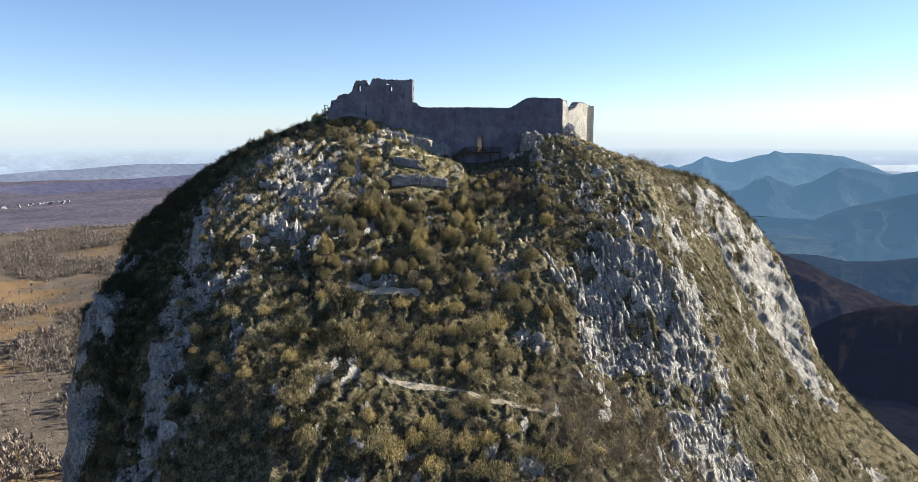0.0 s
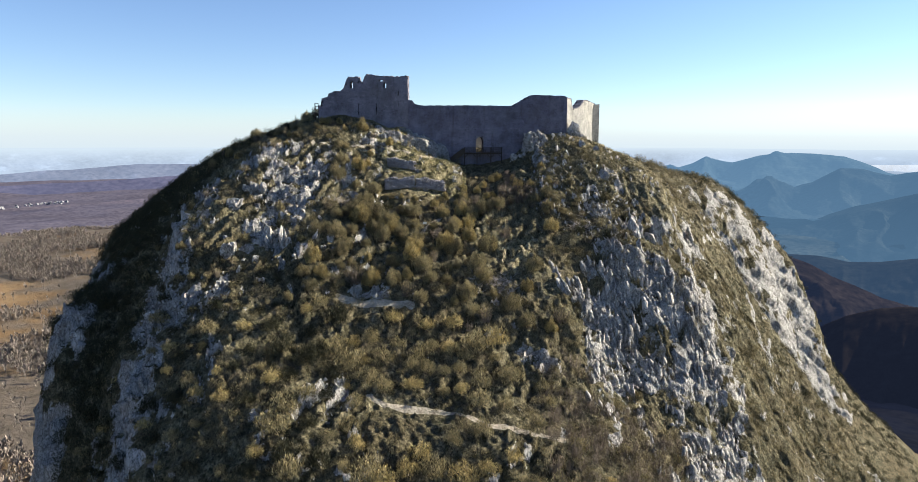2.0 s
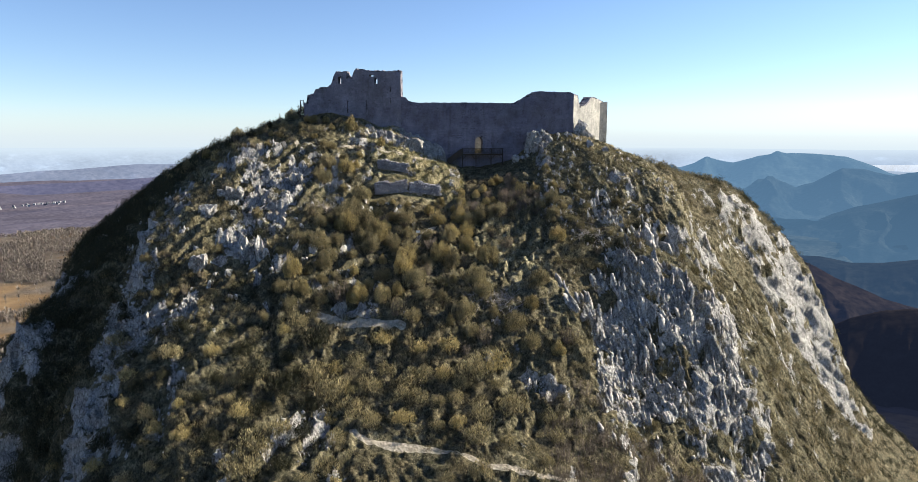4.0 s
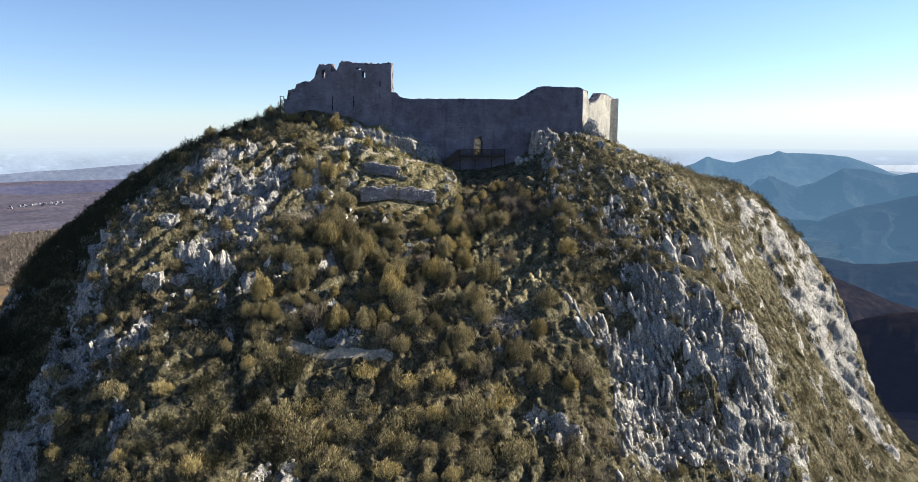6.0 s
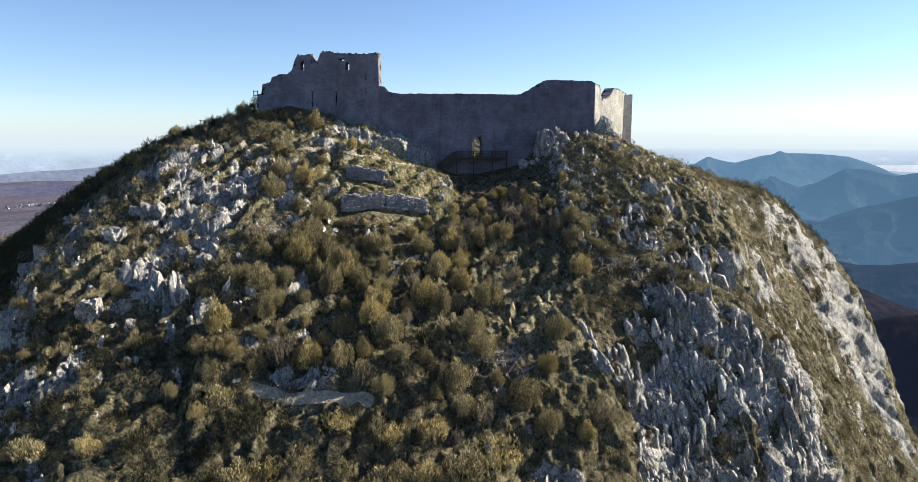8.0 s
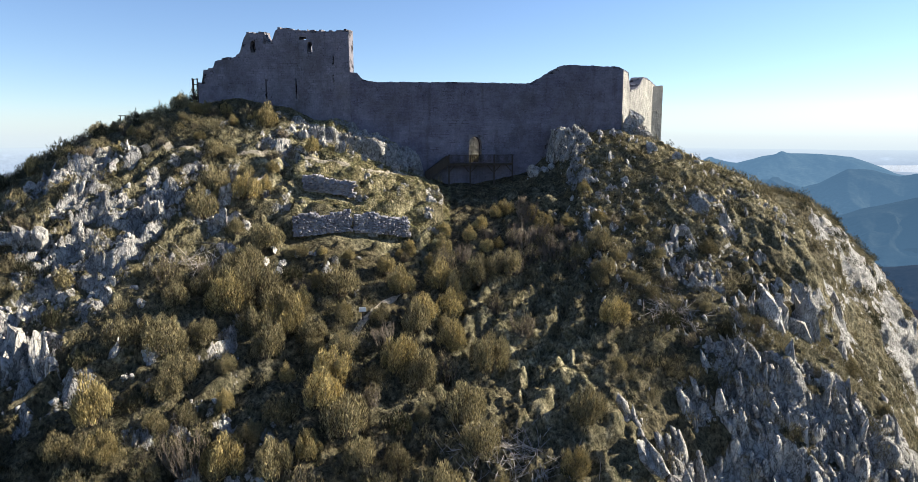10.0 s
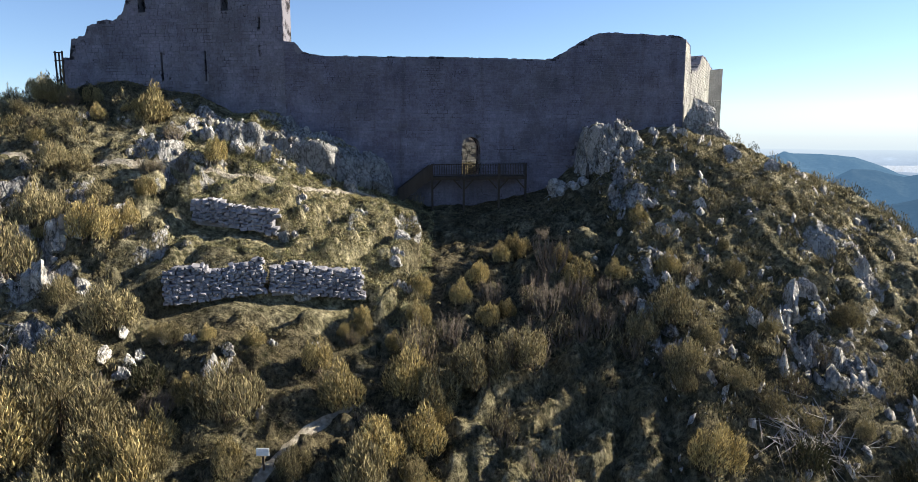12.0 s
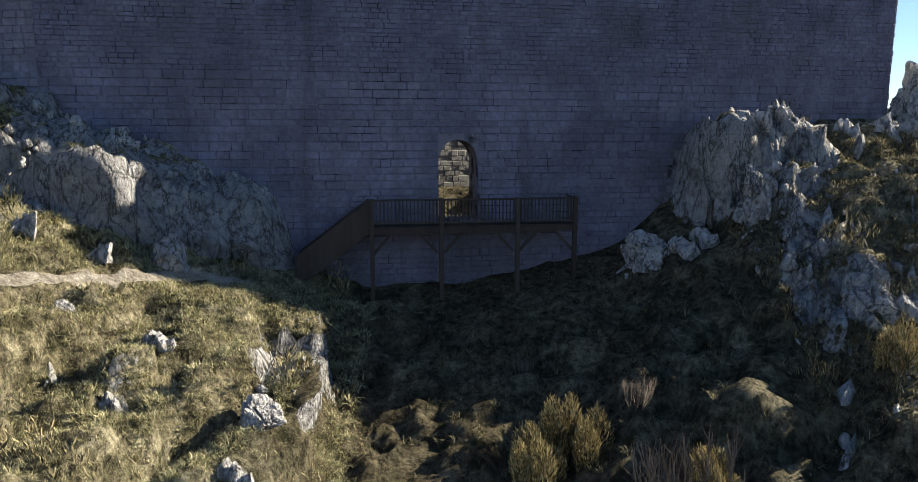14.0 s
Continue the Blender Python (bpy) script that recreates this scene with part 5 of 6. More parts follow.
def bush_mesh(seed, leaves, leaf, spread=0.5, lobes=7, stems=26, low=0.06, slim=0.085):
    """Unit-high rounded bush of many upright sprays gathered in lobes; returns its branches and its leaves as arrays."""
    r = random.Random(seed)
    bv, bf, lv, lf = [], [], [], []
    heads = []
    for i in range(lobes):
        out, az = (0.0 if i == 0 else r.uniform(0.5, 0.8)) * spread, i * 6.283 / (lobes - 1) + r.uniform(-0.35, 0.35)
        top = 1.0 if i == 0 else r.uniform(0.55, 0.9)
        heads.append((Vector((math.cos(az) * out, math.sin(az) * out, 0)), top, spread * r.uniform(0.36, 0.56)))
    for i in range(stems):
        c, top, wide = heads[i % lobes]
        az, o = r.uniform(0, 6.283), wide * r.random() ** 0.5
        root = c * 0.3 + Vector((r.gauss(0, 0.03), r.gauss(0, 0.03), 0))
        tip = c + Vector((math.cos(az) * o, math.sin(az) * o, top * (1 - 0.5 * (o / wide) ** 2) * r.uniform(0.9, 1.06)))
        mid = root.lerp(tip, 0.45) + (tip - root).cross(Vector((0, 0, 1))) * r.uniform(-0.08, 0.08)
        tube(bv, bf, root, mid, 0.014, 0.008)
        tube(bv, bf, mid, tip, 0.008, 0.002)
    while len(lf) < leaves * 2:
        c, top, wide = heads[r.randrange(lobes)]
        az, o = r.uniform(0, 6.283), r.random() ** 0.5
        d = Vector((math.cos(az), math.sin(az), 0))
        roof = top * (1 - 0.42 * o ** 2.2)
        z = roof * (1 - 0.75 * r.random() ** 1.7) * r.uniform(0.93, 1.05)
        if z < low:
            continue
        p = c + d * o * wide * (0.72 + 0.28 * min(1.0, z / (0.5 * top))) + Vector((0, 0, z))
        up = (d * o * 0.55 + Vector((r.gauss(0, 0.28), r.gauss(0, 0.28), 1.0))).normalized()
        w = Matrix.Rotation(r.uniform(0, 6.283), 3, up) @ up.orthogonal().normalized()
        n = leaf * r.uniform(0.6, 1.5)
        k = len(lv)
        lv += [p - up * n * 0.5, p + w * n * slim, p + up * n * 0.5, p - w * n * slim]
        lf += [(k, k + 1, k + 2), (k, k + 2, k + 3)]
    return (np.array([v[:] for v in bv]), np.array(bf)), (np.array([v[:] for v in lv]), np.array(lf))


def make_shrub(mesh, leafy, twig, label):
    branches, leaves = mesh
    top = new("shrub")
    tagged(top, label, "shrub", "shrubs on the slope")
    part("stem", mesh_of("stem", *branches, twig), None, top)
    if leaves is not None and leafy:
        part("foliage", mesh_of("foliage", *leaves, leafy), None, top)
    return top


NEAR = dict(leaves=4600, leaf=0.085)
FAR = dict(leaves=1500, leaf=0.11, stems=6, slim=0.085)
OLIVE_LABEL, GOLD_LABEL = "dense olive-green rounded shrub on the slope", "golden-yellow winter shrub with upright sprays"
olive = [make_shrub(bush_mesh(401 + i, **NEAR), LEAF_OLIVE, TWIG, OLIVE_LABEL) for i in range(4)]
gold = [make_shrub(bush_mesh(411 + i, spread=0.42, lobes=6, **NEAR), LEAF_GOLD, TWIG, GOLD_LABEL) for i in range(3)]
dark = [make_shrub(bush_mesh(421 + i, 1300, 0.10, 0.42, stems=14, slim=0.11), LEAF_DARK, TWIG, "dark evergreen shrub on the shaded slope") for i in range(3)]
bare_s = [make_shrub(shrub_mesh(431 + i, stems=42, spread=0.45, leaves=0, leaf=0.05, twigs=7), None, GREY_TWIG, "leafless grey-twigged shrub in the gully") for i in range(3)]
sparse = [make_shrub(shrub_mesh(441 + i, stems=50, spread=0.46, leaves=16, leaf=0.06, twigs=4), LEAF_OLIVE, GREY_TWIG, "half-bare brown shrub with thin leaves") for i in range(3)]
used = set()
veg = random.Random(8)


def plant(pool, x, y, h, wide=1.0):
    src = veg.choice(pool)
    m = pose(x, y, ground(x, y) - 0.06 * h, veg.uniform(-7, 7), veg.uniform(-7, 7), veg.uniform(0, 360)) @ Matrix.Diagonal((h * wide, h * wide, h, 1))
    if src.name in used:
        return copy_thing(src, m @ Matrix.Diagonal((1 / src.scale.x, 1 / src.scale.y, 1 / src.scale.z, 1)))
    used.add(src.name)
    src.matrix_world = m
    return src


for x, y, h in ((9.2, 161.8, 2.6), (7.9, 160.8, 2.0), (5.8, 158.5, 2.2), (4.6, 155.8, 2.2), (1.4, 156.8, 2.1), (1.5, 153.3, 2.2), (13.7, 157.4, 2.7), (19.3, 161.4, 1.9), (16.4, 156.8, 1.9), (7.9, 154.8, 1.6), (6.5, 153.6, 1.9), (-2.4, 152.3, 1.8), (20.3, 156.4, 2.1), (-3.6, 151.4, 1.1), (-0.1, 151.4, 1.6), (-8.4, 141.3, 1.9), (-2.8, 146.4, 3.4), (-4.8, 147.8, 2.4), (-0.2, 143.0, 3.2), (2.1, 144.9, 3.4), (12.6, 159.0, 1.8), (-27.6, 165.8, 1.8), (-30.0, 165.2, 2.0), (-31.5, 165.0, 1.8), (-26.0, 163.6, 1.7)):
    plant(gold, x, y, h, 1.0)
for x, y, h in ((-17.6, 141.2, 4.6), (-14.6, 140.8, 3.6), (-19.4, 142.3, 3.8), (-12.7, 140.8, 2.4), (-18.8, 139.1, 2.9), (-21.6, 140.0, 3.2), (-16.2, 138.4, 3.4), (2.7, 147.0, 3.0), (19.3, 148.7, 2.6), (17.0, 151.6, 2.2), (21.4, 151.0, 1.8), (-11.0, 138.2, 3.0), (-23.8, 138.0, 2.6)):
    plant(olive, x, y, h, 1.0)
for x, y, h in ((6.8, 155.8, 2.3), (11.8, 158.2, 3.7), (10.4, 157.3, 3.3), (14.7, 152.8, 3.4), (9.1, 152.0, 3.3), (13.0, 155.2, 3.1), (16.7, 154.1, 2.5), (12.9, 152.3, 2.6), (8.6, 150.1, 4.0), (3.8, 151.6, 2.8), (10.8, 154.0, 3.4), (15.6, 156.0, 2.4), (11.4, 162.4, 1.4), (8.0, 165.4, 1.0), (-13.0, 143.0, 2.4)):
    plant(bare_s, x, y, h)
for x, y, h in ((14.0, 154.2, 3.0), (9.8, 155.4, 2.8), (11.6, 152.6, 3.0), (16.4, 151.0, 2.6), (5.6, 150.2, 2.6)):
    plant(sparse, x, y, h)


def thick(x, y):
    """How thickly shrubs grow."""
    if y > 166 or sample(CRAG_BARE, x, y) > 0.62:
        return 0.0
    core = 0.85 * math.exp(-((x + 6 + (150 - y) * 0.05) / (17.0 + (150 - min(y, 150)) * 0.10)) ** 4)
    if y > 149:
        core *= 0.45 if 1 < x < 17 and y < 159 else 0.08
    if 4 < x < 19 and 131 < y < 148:
        core *= 0.12
    if x < -24:
        side = 0.42 if y < 128 else 0.10
    else:
        side = 0.07 if x > 18 else 0.12
    return max(core, side)


for _ in range(9):
    x, y = veg.uniform(18, 28), veg.uniform(138, 151)
    plant(veg.choices((olive, dark, sparse, bare_s), (3, 2, 2, 1))[0], x, y, veg.uniform(1.4, 2.6))
for _ in range(10):
    x, y = veg.uniform(-32, -15), veg.uniform(118, 132)
    plant(veg.choices((olive, dark, sparse, gold), (3, 1.5, 2, 1))[0], x, y, veg.uniform(1.8, 3.0))
for _ in range(26):
    x, y = veg.uniform(-42, -17), veg.uniform(149, 167)
    plant(veg.choices((olive, dark, sparse, gold), (3, 1.5, 2, 2))[0], x, y, veg.uniform(0.8, 1.9), 1.15)
for _ in range(14):
    x = veg.uniform(-17, -1)
    y = 148.6 + (x + 16.2) * 0.356 - veg.uniform(0.3, 4.5)
    plant(veg.choices((olive, sparse, gold, dark), (3, 2, 2, 0.6))[0], x, y, veg.uniform(0.7, 1.5), 1.1)
planted, lower_slope = [], []
while len(planted) < 310:
    x, y = veg.uniform(-62, 60), 94 + 72 * veg.random()
    if veg.random() > thick(x, y) or sample(CRAG_TRAIL, x, y) > 0.05 or (-17 < x < -2 and 145 < y < 156):
        continue
    if y > 159 and x > 11 or y > 153 and -14 < x < 3:
        continue
    if (-15 < x < 19 and 101 < y < 108.5 or -22 < x < -7 and 119 < y < 124) and veg.random() < 0.85:
        continue
    if any((x - px) ** 2 + (y - py) ** 2 < 5.6 for px, py in planted):
        continue
    if 2 < x < 18 and (y > 156 or y > 148 and veg.random() < 0.85):
        continue
    planted.append((x, y))
    edge = abs(x + 4) > 24
    if y < 121:
        lower_slope.append((x, y, (2.0 + 2.4 * veg.random() ** 1.4) * (0.65 if edge else 1.0)))
        continue
    pool = veg.choices((olive, gold, sparse, dark, bare_s), (4.5, 3.2, 1.4, 0.4, 0.6) if not edge else (4, 1.0, 2.0, 2, 0.4))[0]
    plant(pool, x, y, (2.0 + 2.6 * veg.random() ** 1.4) * (0.6 if edge else 1.0), veg.uniform(0.75, 1.1))
for _ in range(40):
    s = veg.random()
    x = -36 - 46 * s + veg.uniform(-5, 5)
    y = 172 + veg.uniform(-8, 12) - 10 * s
    plant(veg.choices((dark, olive, sparse, bare_s), (5, 0.6, 1.5, 1))[0], x, y, veg.uniform(1.6, 3.4))


LOW_SHRUBS = [bush_mesh(500 + i, 190, 0.16, 0.62, 5, 2, 0.02)[1] for i in range(6)]
THICKET = [shrub_mesh(520 + i, stems=14, spread=0.5, leaves=0, leaf=0.1, twigs=6)[0] for i in range(5)]


def pick_low(x0, x1, y0, y1, rule, lo, hi):
    def pick(rng):
        x, y = rng.uniform(x0, x1), rng.uniform(y0, y1)
        if not rule(x, y, rng):
            return None
        h = rng.uniform(lo, hi)
        return pose(x, y, ground(x, y) - 0.05, rng.uniform(-10, 10), rng.uniform(-10, 10), rng.uniform(0, 360)) @ Matrix.Scale(h, 4)
    return pick


def in_castle(x, y):
    return -36 < x < 42 and y > 168.6 + (x + 11.8) * 0.156


turfy = lambda x, y, rng: not in_castle(x, y) and not (1.5 < x < 17 and y > 153) and sample(CRAG_BARE, x, y) < rng.uniform(0.3, 0.62) and not (-26 < x < 0 and y > 150 and rng.random() < 0.75) and rng.random() < 0.25 + 0.75 * sample(CRAG_WIDE, x, y) and not (-17 < x < -2 and 143 < y < 156)
FAR_BUSHES = [bush_mesh(451 + i, **FAR)[1] for i in range(6)]


def pick_from(places):
    left = list(places)

    def pick(rng):
        x, y, h = left.pop()
        w = h * rng.uniform(0.9, 1.3)
        return pose(x, y, ground(x, y) - 0.06 * h, rng.uniform(-6, 6), rng.uniform(-6, 6), rng.uniform(0, 360)) @ Matrix.Diagonal((w, w, h, 1))
    return pick


# Every second bush left of x -18 takes dark leaves to deepen the shade.
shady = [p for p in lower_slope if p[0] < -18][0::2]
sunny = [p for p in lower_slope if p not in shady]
scatter("dark_bushes", FAR_BUSHES, len(shady), pick_from(shady), LEAF_DARK, "bushes with dark leaves standing for shade on the lower slope", "bushes", 82)
scatter("olive_bushes", FAR_BUSHES, len(sunny[0::3] + sunny[1::3]), pick_from(sunny[0::3] + sunny[1::3]), LEAF_OLIVE, "dense olive bushes on the lower slope", "bushes", 78)
scatter("golden_bushes", FAR_BUSHES, len(sunny[2::3]), pick_from(sunny[2::3]), LEAF_GOLD, "golden-brown bushes on the lower slope", "bushes", 80)
scatter("low_scrub", LOW_SHRUBS, 2000, pick_low(-66, 85, 92, 172, lambda x, y, rng: turfy(x, y, rng) and not (4 < x < 19 and 128 < y < 151 and rng.random() < 0.9), 0.5, 1.9), LEAF_OLIVE, "low olive scrub over the slope", "scrub", 71)
# Thicker low on the left, where dark leaves stand in for shade.
scatter("dark_scrub", LOW_SHRUBS, 950, pick_low(-86, 70, 92, 195, lambda x, y, rng: turfy(x, y, rng) and (x < -18 and y < 132 or rng.random() < 0.4) and not (3 < x < 19 and 126 < y < 149), 0.6, 1.8), LEAF_DARK, "evergreen scrub with dark leaves deepening the shaded hollows", "scrub", 72)
# Evergreens of the chute, their dark tone also standing for its shade.
scatter("chute_scrub", LOW_SHRUBS, 2000, pick_low(-88, -38, 92, 178, lambda x, y, rng: rng.random() < 1.0 / (1.0 + math.exp((x + 55 + 5 * sample(CRAG_WIDE, x, y)) / 2.5)) and sample(CRAG_BARE, x, y) < rng.uniform(0.4, 0.75), 0.9, 2.6), LEAF_DARK, "evergreen scrub with dark leaves deepening the shaded chute", "scrub", 79)
scatter("flank_scrub", LOW_SHRUBS, 620, pick_low(19, 60, 98, 152, lambda x, y, rng: rng.random() < 0.9 * sample(CRAG_WIDE, x, y) ** 1.5, 0.6, 1.7), LEAF_OLIVE, "small olive bushes rooted between the slabs", "scrub", 83)
scatter("brown_thicket", THICKET, 900, pick_low(14, 62, 88, 122, lambda x, y, rng: sample(CRAG_BARE, x, y) < 0.5 and rng.random() < 0.9, 1.6, 3.0), GREY_TWIG, "brown leafless thicket at the foot of the rocks", "thicket", 73)
scatter("far_scrub", LOW_SHRUBS, 1700, pick_low(54, 110, 100, 280, lambda x, y, rng: sample(CRAG_BARE, x, y) < rng.uniform(0.35, 0.75), 0.8, 2.4), LEAF_OLIVE, "scrub on the far flank of the crag", "scrub", 74)
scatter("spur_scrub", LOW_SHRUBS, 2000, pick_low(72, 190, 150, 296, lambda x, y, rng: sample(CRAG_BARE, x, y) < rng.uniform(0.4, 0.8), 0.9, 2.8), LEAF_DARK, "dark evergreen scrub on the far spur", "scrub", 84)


# ---- grass ----
def tuft(seed, blades=11):
    """A mat of fine bent blades."""
    r = random.Random(seed)
    v, f = [], []
    sweep = Vector((r.gauss(0, 0.35), r.gauss(0, 0.35), 0))
    for i in range(blades):
        az, out = r.uniform(0, 6.283), r.uniform(0.3, 1.1)
        d = Vector((math.cos(az), math.sin(az), 0))
        w = Vector((-d.y, d.x, 0)) * r.uniform(0.018, 0.036)
        b = d * r.uniform(0, 0.3)
        d = d + sweep
        m = b + d * out * 0.4 + Vector((0, 0, r.uniform(0.3, 0.6)))
        e = b + d * out + Vector((0, 0, r.uniform(0.15, 0.7)))
        k = len(v)
        v += [b - w, b + w, m - w * 0.8, m + w * 0.8, e]
        f += [(k, k + 1, k + 3), (k, k + 3, k + 2), (k + 2, k + 3, k + 4)]
    return np.array([c[:] for c in v]), np.array(f)


def clear_of_walls(x, y):
    """Not on the trodden strip at the terrace walls' feet, nor on the trail."""
    low = 149.9 + (x + 16.2) * 0.356
    if x > -12.5 and y > 168.9 + (x + 11.8) * 0.156:
        return False
    return sample(CRAG_TRAIL, x, y) < 0.03 and not (-17.5 < x < -2 and low - 1.8 < y < low + 0.7) and not (-17.0 < x < -8.5 and 154.4 < y < 156.8)


TUFTS = [tuft(600 + i) for i in range(8)]
scatter("dry_grass", TUFTS, 16000, pick_low(-42, 46, 138, 172, lambda x, y, rng: sample(CRAG_BARE, x, y) < rng.uniform(0.35, 0.6) and clear_of_walls(x, y) and not (1.5 < x < 17 and y > 154 and rng.random() < 0.75) and rng.random() < 0.3 + 0.7 * sample(CRAG_FINE, x, y), 0.2, 0.5), OLIVE_GRASS, "dry olive-brown grass tussocks", "grass", 75)


scatter("bank_grass", TUFTS, 13000, pick_low(-17, 2.0, 153.5, 170, lambda x, y, rng: sample(CRAG_BARE, x, y) < rng.uniform(0.38, 0.62) and sample(CRAG_TRAIL, x, y) < 0.03 and clear_of_walls(x, y) and rng.random() < 0.25 + 0.9 * sample(CRAG_FINE, x, y), 0.14, 0.42), STRAW, "thick matted straw grass on the sunlit bank", "grass", 76)
scatter("knoll_grass", TUFTS, 6500, pick_low(17, 44, 153, 173, lambda x, y, rng: clear_of_walls(x, y) and sample(CRAG_BARE, x, y) < rng.uniform(0.38, 0.62) and rng.random() < 0.2 + 0.9 * sample(CRAG_FINE, x, y), 0.2, 0.45), OLIVE_GRASS, "short dry grass tussocks on the knoll", "grass", 77)


# ---- heaps of cut branches ----
def brush_heap(x, y, wide, deep, count, seed):
    r = random.Random(seed)
    vs, fs = [], []
    for _ in range(count):
        px, py = x + r.gauss(0, wide * 0.4), y + r.gauss(0, deep * 0.4)
        a = Vector((px, py, ground(px, py) + r.uniform(0.05, 0.55)))
        az, n = r.uniform(0, 6.283), r.uniform(0.7, 2.4)
        qx, qy = px + math.cos(az) * n, py + math.sin(az) * n
        b = Vector((qx, qy, ground(qx, qy) + r.uniform(0.1, 0.7)))
        tube(vs, fs, a, b, 0.035, 0.012)
        for _ in range(2):
            c = a.lerp(b, r.uniform(0.3, 0.8))
            tube(vs, fs, c, c + (b - a) * 0.3 + Vector((r.gauss(0, 0.2), r.gauss(0, 0.2), r.uniform(0.0, 0.3))), 0.016, 0.006)
    ob = new("branch_heap", mesh_of("branch_heap", [v[:] for v in vs], fs, DEAD_WOOD))
    tagged(ob, "heap of grey cut branches lying on the slope", "branches", kind="stuff")


DEAD_WOOD = make_twig("dead_wood", (0.20, 0.18, 0.165), (0.42, 0.39, 0.36))
for x, y, wide, deep, count in ((7.2, 130.0, 5.5, 2.6, 190), (26.0, 145.6, 3.4, 1.6, 90), (-23.5, 143.2, 4.2, 1.6, 90)):
    brush_heap(x, y, wide, deep, count, 900 + count)


# ---- dry stone terrace walls ----
def dry_wall(a, b, rise, seed, label):
    """A terrace wall of unworked stones, each one an object."""
    top = new("terrace_wall")
    tagged(top, label, "stone wall", "dry stone terrace walls")
    r = random.Random(seed)
    a, b = Vector(a), Vector(b)
    n, way = (b - a).length, (b - a).normalized()
    turn = math.degrees(math.atan2(way.y, way.x))
    bm = bmesh.new()
    box(bm, 0, 0.22, -1.2, n, 1.1, 0, None)
    core = part("rubble_core", bm, PALE, top)
    shapes = []
    for i in range(12):
        q = random.Random(seed * 70 + i)
        one = bmesh.new()
        for sx in (-1, 1):
            for sy in (-1, 1):
                for sz in (-1, 1):
                    one.verts.new((sx * q.uniform(0.72, 1.0), sy * q.uniform(0.7, 1.0), sz * q.uniform(0.68, 1.0)))
        for _ in range(4):
            one.verts.new((q.uniform(-0.7, 0.7), -1.1 * q.uniform(0.85, 1.1), q.uniform(-0.7, 0.7)))
        bmesh.ops.convex_hull(one, input=list(one.verts))
        bmesh.ops.delete(one, geom=[v for v in one.verts if not v.link_faces], context="VERTS")
        me = bpy.data.meshes.new("stone")
        one.to_mesh(me)
        one.free()
        me.materials.append(PALE)
        shapes.append(me)
    back = Vector((-way.y, way.x))
    z0, z1 = (ground(*(p + back * 1.1).to_tuple()) + 0.15 for p in (a, b))
    core.matrix_world = pose(a.x, a.y, min(z0, z1) - 0.25, 0, 0, turn)
    count, h = 0, -0.1
    while h < rise:
        u = r.uniform(-0.2, 0.0)
        size = r.uniform(0.19, 0.30)
        while u < n and count < 300:
            l = size * r.uniform(0.9, 2.3)
            p = a + way * (u + l / 2)
            foot = z0 + (z1 - z0) * (u / n)
            if h < rise * (0.78 + 0.36 * vnoise(np.array([u / 1.6]), np.array([seed * 1.0]))[0]):
                ob = part("stone", r.choice(shapes), None, top)
                ob.matrix_world = pose(p.x + way.y * r.uniform(-0.06, 0.06), p.y + r.uniform(-0.06, 0.08), foot - rise + h + size * 0.5, r.uniform(-14, 14), r.uniform(-16, 16), turn + r.uniform(-16, 16)) @ Matrix.Diagonal((l * 0.56, 0.38, size * r.uniform(0.48, 0.64), 1))
                count += 1
            u += l * 0.98
        h += size * 0.9
    return top


dry_wall((-15.3, 150.2), (-9.4, 152.3), 2.2, 3, "pale dry stone terrace wall, partly fallen")
dry_wall((-8.8, 152.5), (-3.0, 154.6), 2.1, 4, "pale dry stone terrace wall with a broken end")
dry_wall((-15.4, 156.0), (-9.6, 156.25), 1.7, 5, "low dry stone terrace wall under the trail")

# ---- woods in the valley ----
def bare_tree(seed):
    r = random.Random(seed)
    v, f = [], []
    tube(v, f, Vector((0, 0, -0.1)), Vector((r.gauss(0, 0.02), r.gauss(0, 0.02), 0.75)), 0.022, 0.008)
    for _ in range(11):
        z = r.uniform(0.28, 0.85)
        az = r.uniform(0, 6.283)
        o = r.uniform(0.10, 0.26) * (1.15 - 0.5 * z)
        a = Vector((0, 0, z * 0.85))
        b = Vector((math.cos(az) * o, math.sin(az) * o, z + r.uniform(0.1, 0.25)))
        w = Vector((-math.sin(az), math.cos(az), 0)) * r.uniform(0.03, 0.06)
        k = len(v)
        v += [a, b - w, b + w * 0.4 + Vector((0, 0, 0.08)), b + w + Vector((0, 0, -0.05))]
        f += [(k, k + 1, k + 2), (k, k + 2, k + 3)]
    return np.array([c[:] for c in v]), np.array(f)


TREES = [bare_tree(700 + i) for i in range(8)]


TX, TY = np.arange(-1000, 1, 20.0), np.arange(100, 1401, 20.0)
LAND_Z = land(*np.meshgrid(TX, TY))


def low_land(x, y):
    i, j = min(int((x + 1000) / 20), len(TX) - 2), min(int((y - 100) / 20), len(TY) - 2)
    u, v = (x - TX[i]) / 20, (y - TY[j]) / 20
    return float((LAND_Z[j, i] * (1 - u) + LAND_Z[j, i + 1] * u) * (1 - v) + (LAND_Z[j + 1, i] * (1 - u) + LAND_Z[j + 1, i + 1] * u) * v)


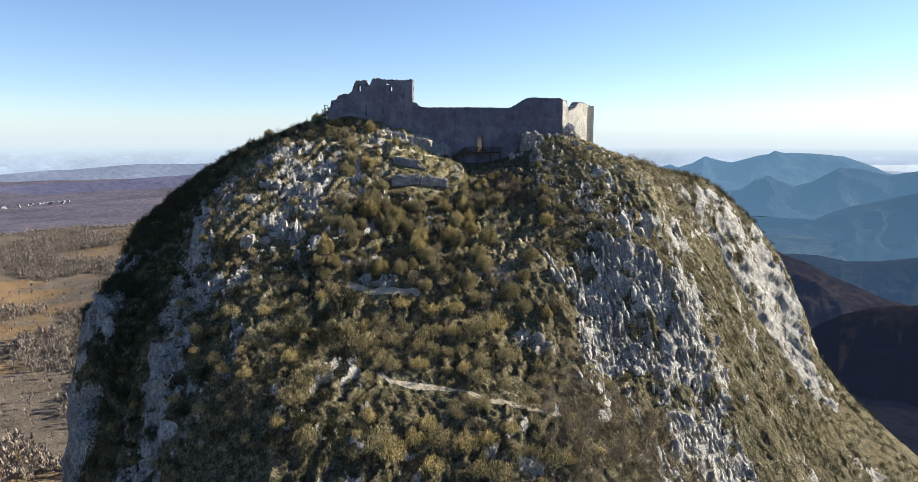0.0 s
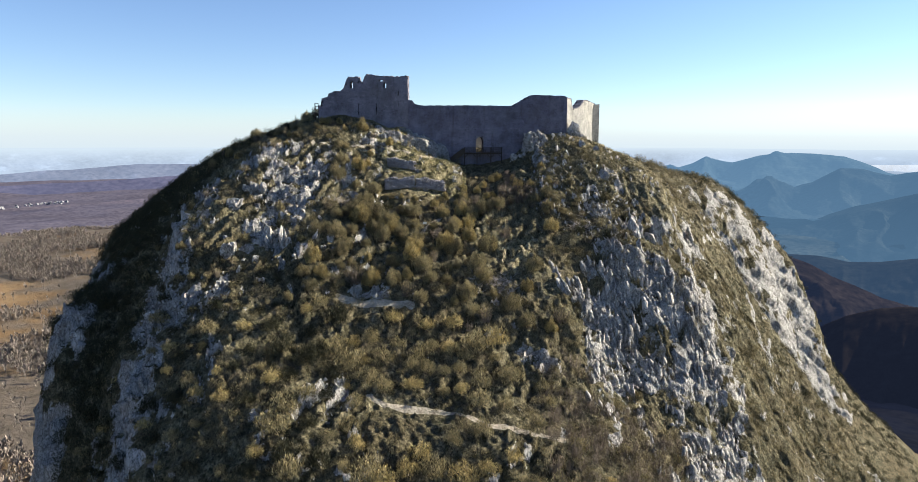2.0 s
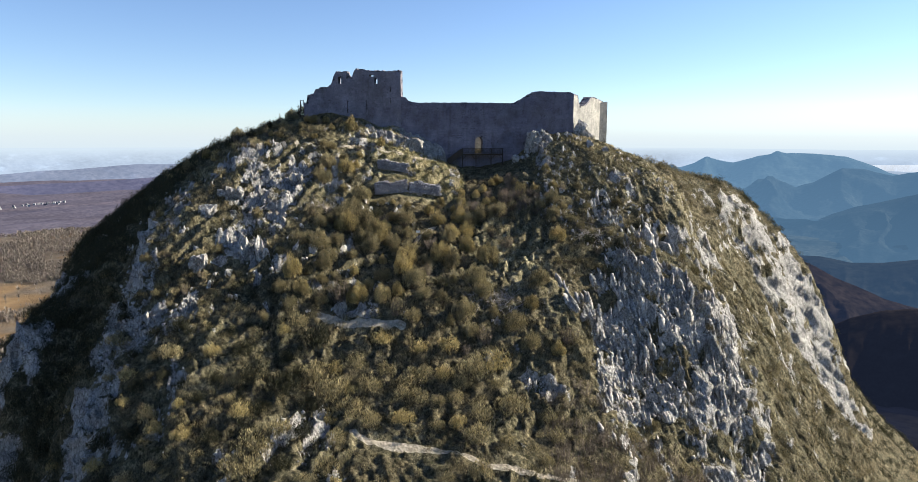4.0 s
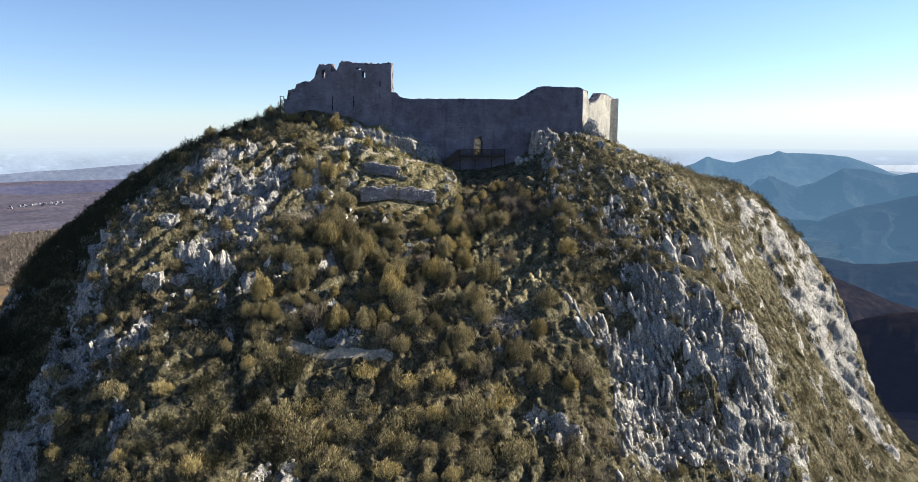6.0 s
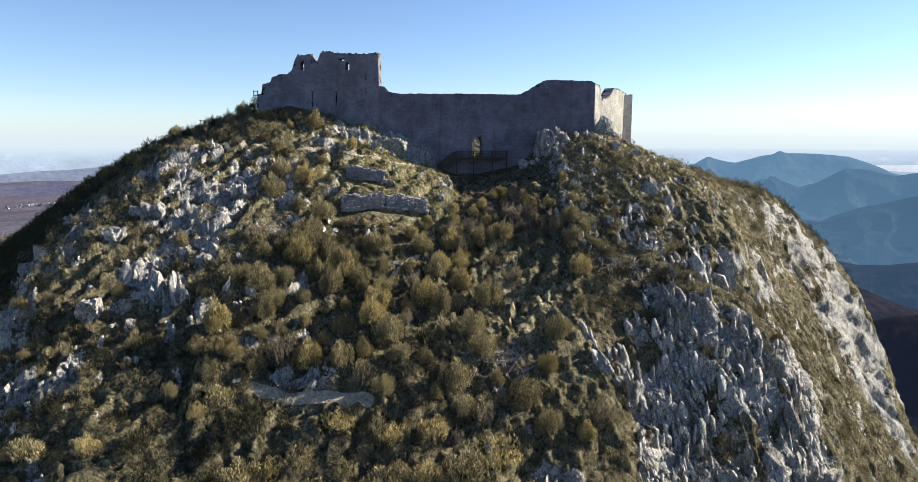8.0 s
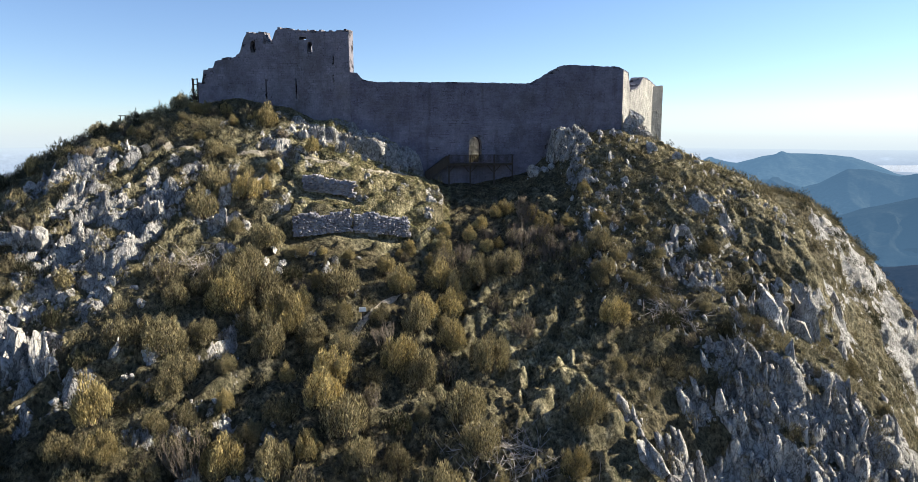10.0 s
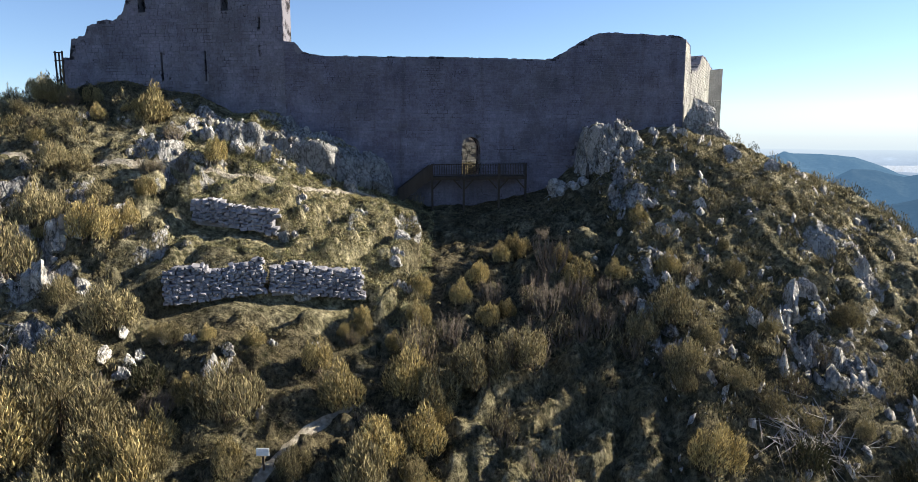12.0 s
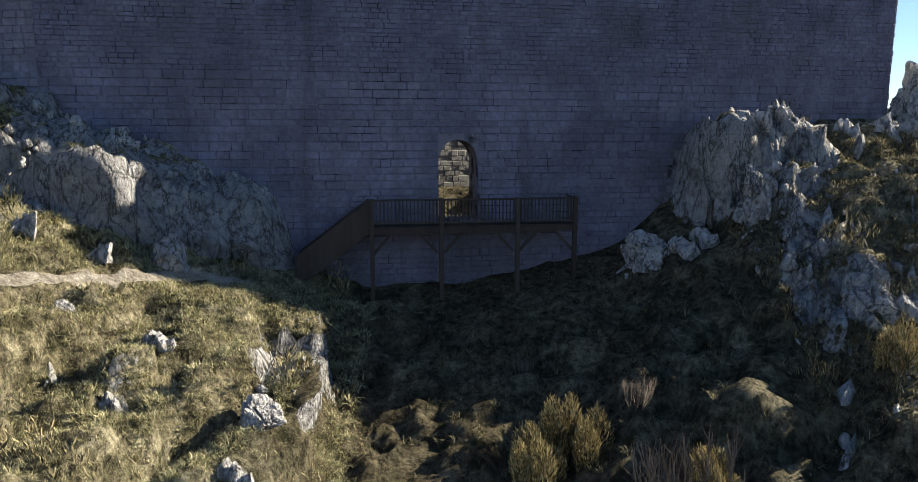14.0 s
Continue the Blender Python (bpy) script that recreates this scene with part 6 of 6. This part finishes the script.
def pick_tree(rng):
    az = radians(rng.uniform(-44, -15))
    d = 300 + 1050 * rng.random() ** 0.8
    x, y = d * math.sin(az), d * math.cos(az)
    open_land = 0.5 + 0.5 * noise.noise(Vector((x / 90, y / 90, 8.8))) + 0.25 * math.exp(-((d - 880) / 130) ** 2)
    if open_land > 0.56 and rng.random() < 0.95:
        return None
    return pose(x, y, low_land(x, y) - 0.2, 0, 0, rng.uniform(0, 360)) @ Matrix.Scale(rng.uniform(4, 11) * (0.7 + 0.6 * (0.5 + 0.5 * noise.noise(Vector((x / 40, y / 40, 3.3))))), 4)


# Twig colour is lightened and greyed to read as hazy.
VALLEY_TWIG = make_twig("valley_twigs", (0.13, 0.111, 0.096), (0.25, 0.217, 0.187))
scatter("valley_wood", TREES, 15000, pick_tree, VALLEY_TWIG, "leafless grey-brown winter woods in the valley", "woods", 81)


# ---- far village ----
def build_village():
    """White houses far out on the upland, a dot each."""
    rng = random.Random(91)
    k = Mat("whitewash", 0.9, 0.1)
    k.colour(k.ramp(k.island(), (0.0, (0.13, 0.135, 0.15)), (1.0, (0.28, 0.285, 0.30))))
    verts, faces = [], []
    for _ in range(46):
        az = radians(rng.uniform(-37, -30.8))
        d = 2600 + rng.uniform(-30, 20)
        x, y = d * math.sin(az), d * math.cos(az)
        z = 250 + d * math.tan(radians(-4.75 + (math.degrees(az) + 35) * 0.06 + rng.uniform(-0.10, 0.10)))
        w, h = rng.uniform(2, 4), rng.uniform(1.6, 3)
        m = pose(x, y, z, 0, 0, rng.uniform(0, 90))
        c = len(verts)
        verts += [m @ Vector(p) for p in ((-w, -4, -3), (w, -4, -3), (w, 4, -3), (-w, 4, -3), (-w, -4, h * 0.6), (w, -4, h * 0.6), (w, 4, h * 0.6), (-w, 4, h * 0.6), (-w, 0, h), (w, 0, h))]
        faces += [tuple(c + i for i in f) for f in ((0, 1, 5, 4), (2, 3, 7, 6), (1, 2, 6, 9, 5), (3, 0, 4, 8, 7), (4, 5, 9, 8), (6, 7, 8, 9))]
    tagged(new("far_village", mesh_of("far_village", verts, faces, k.m)), "white houses of a far village on the upland", "village", kind="stuff")


build_village()
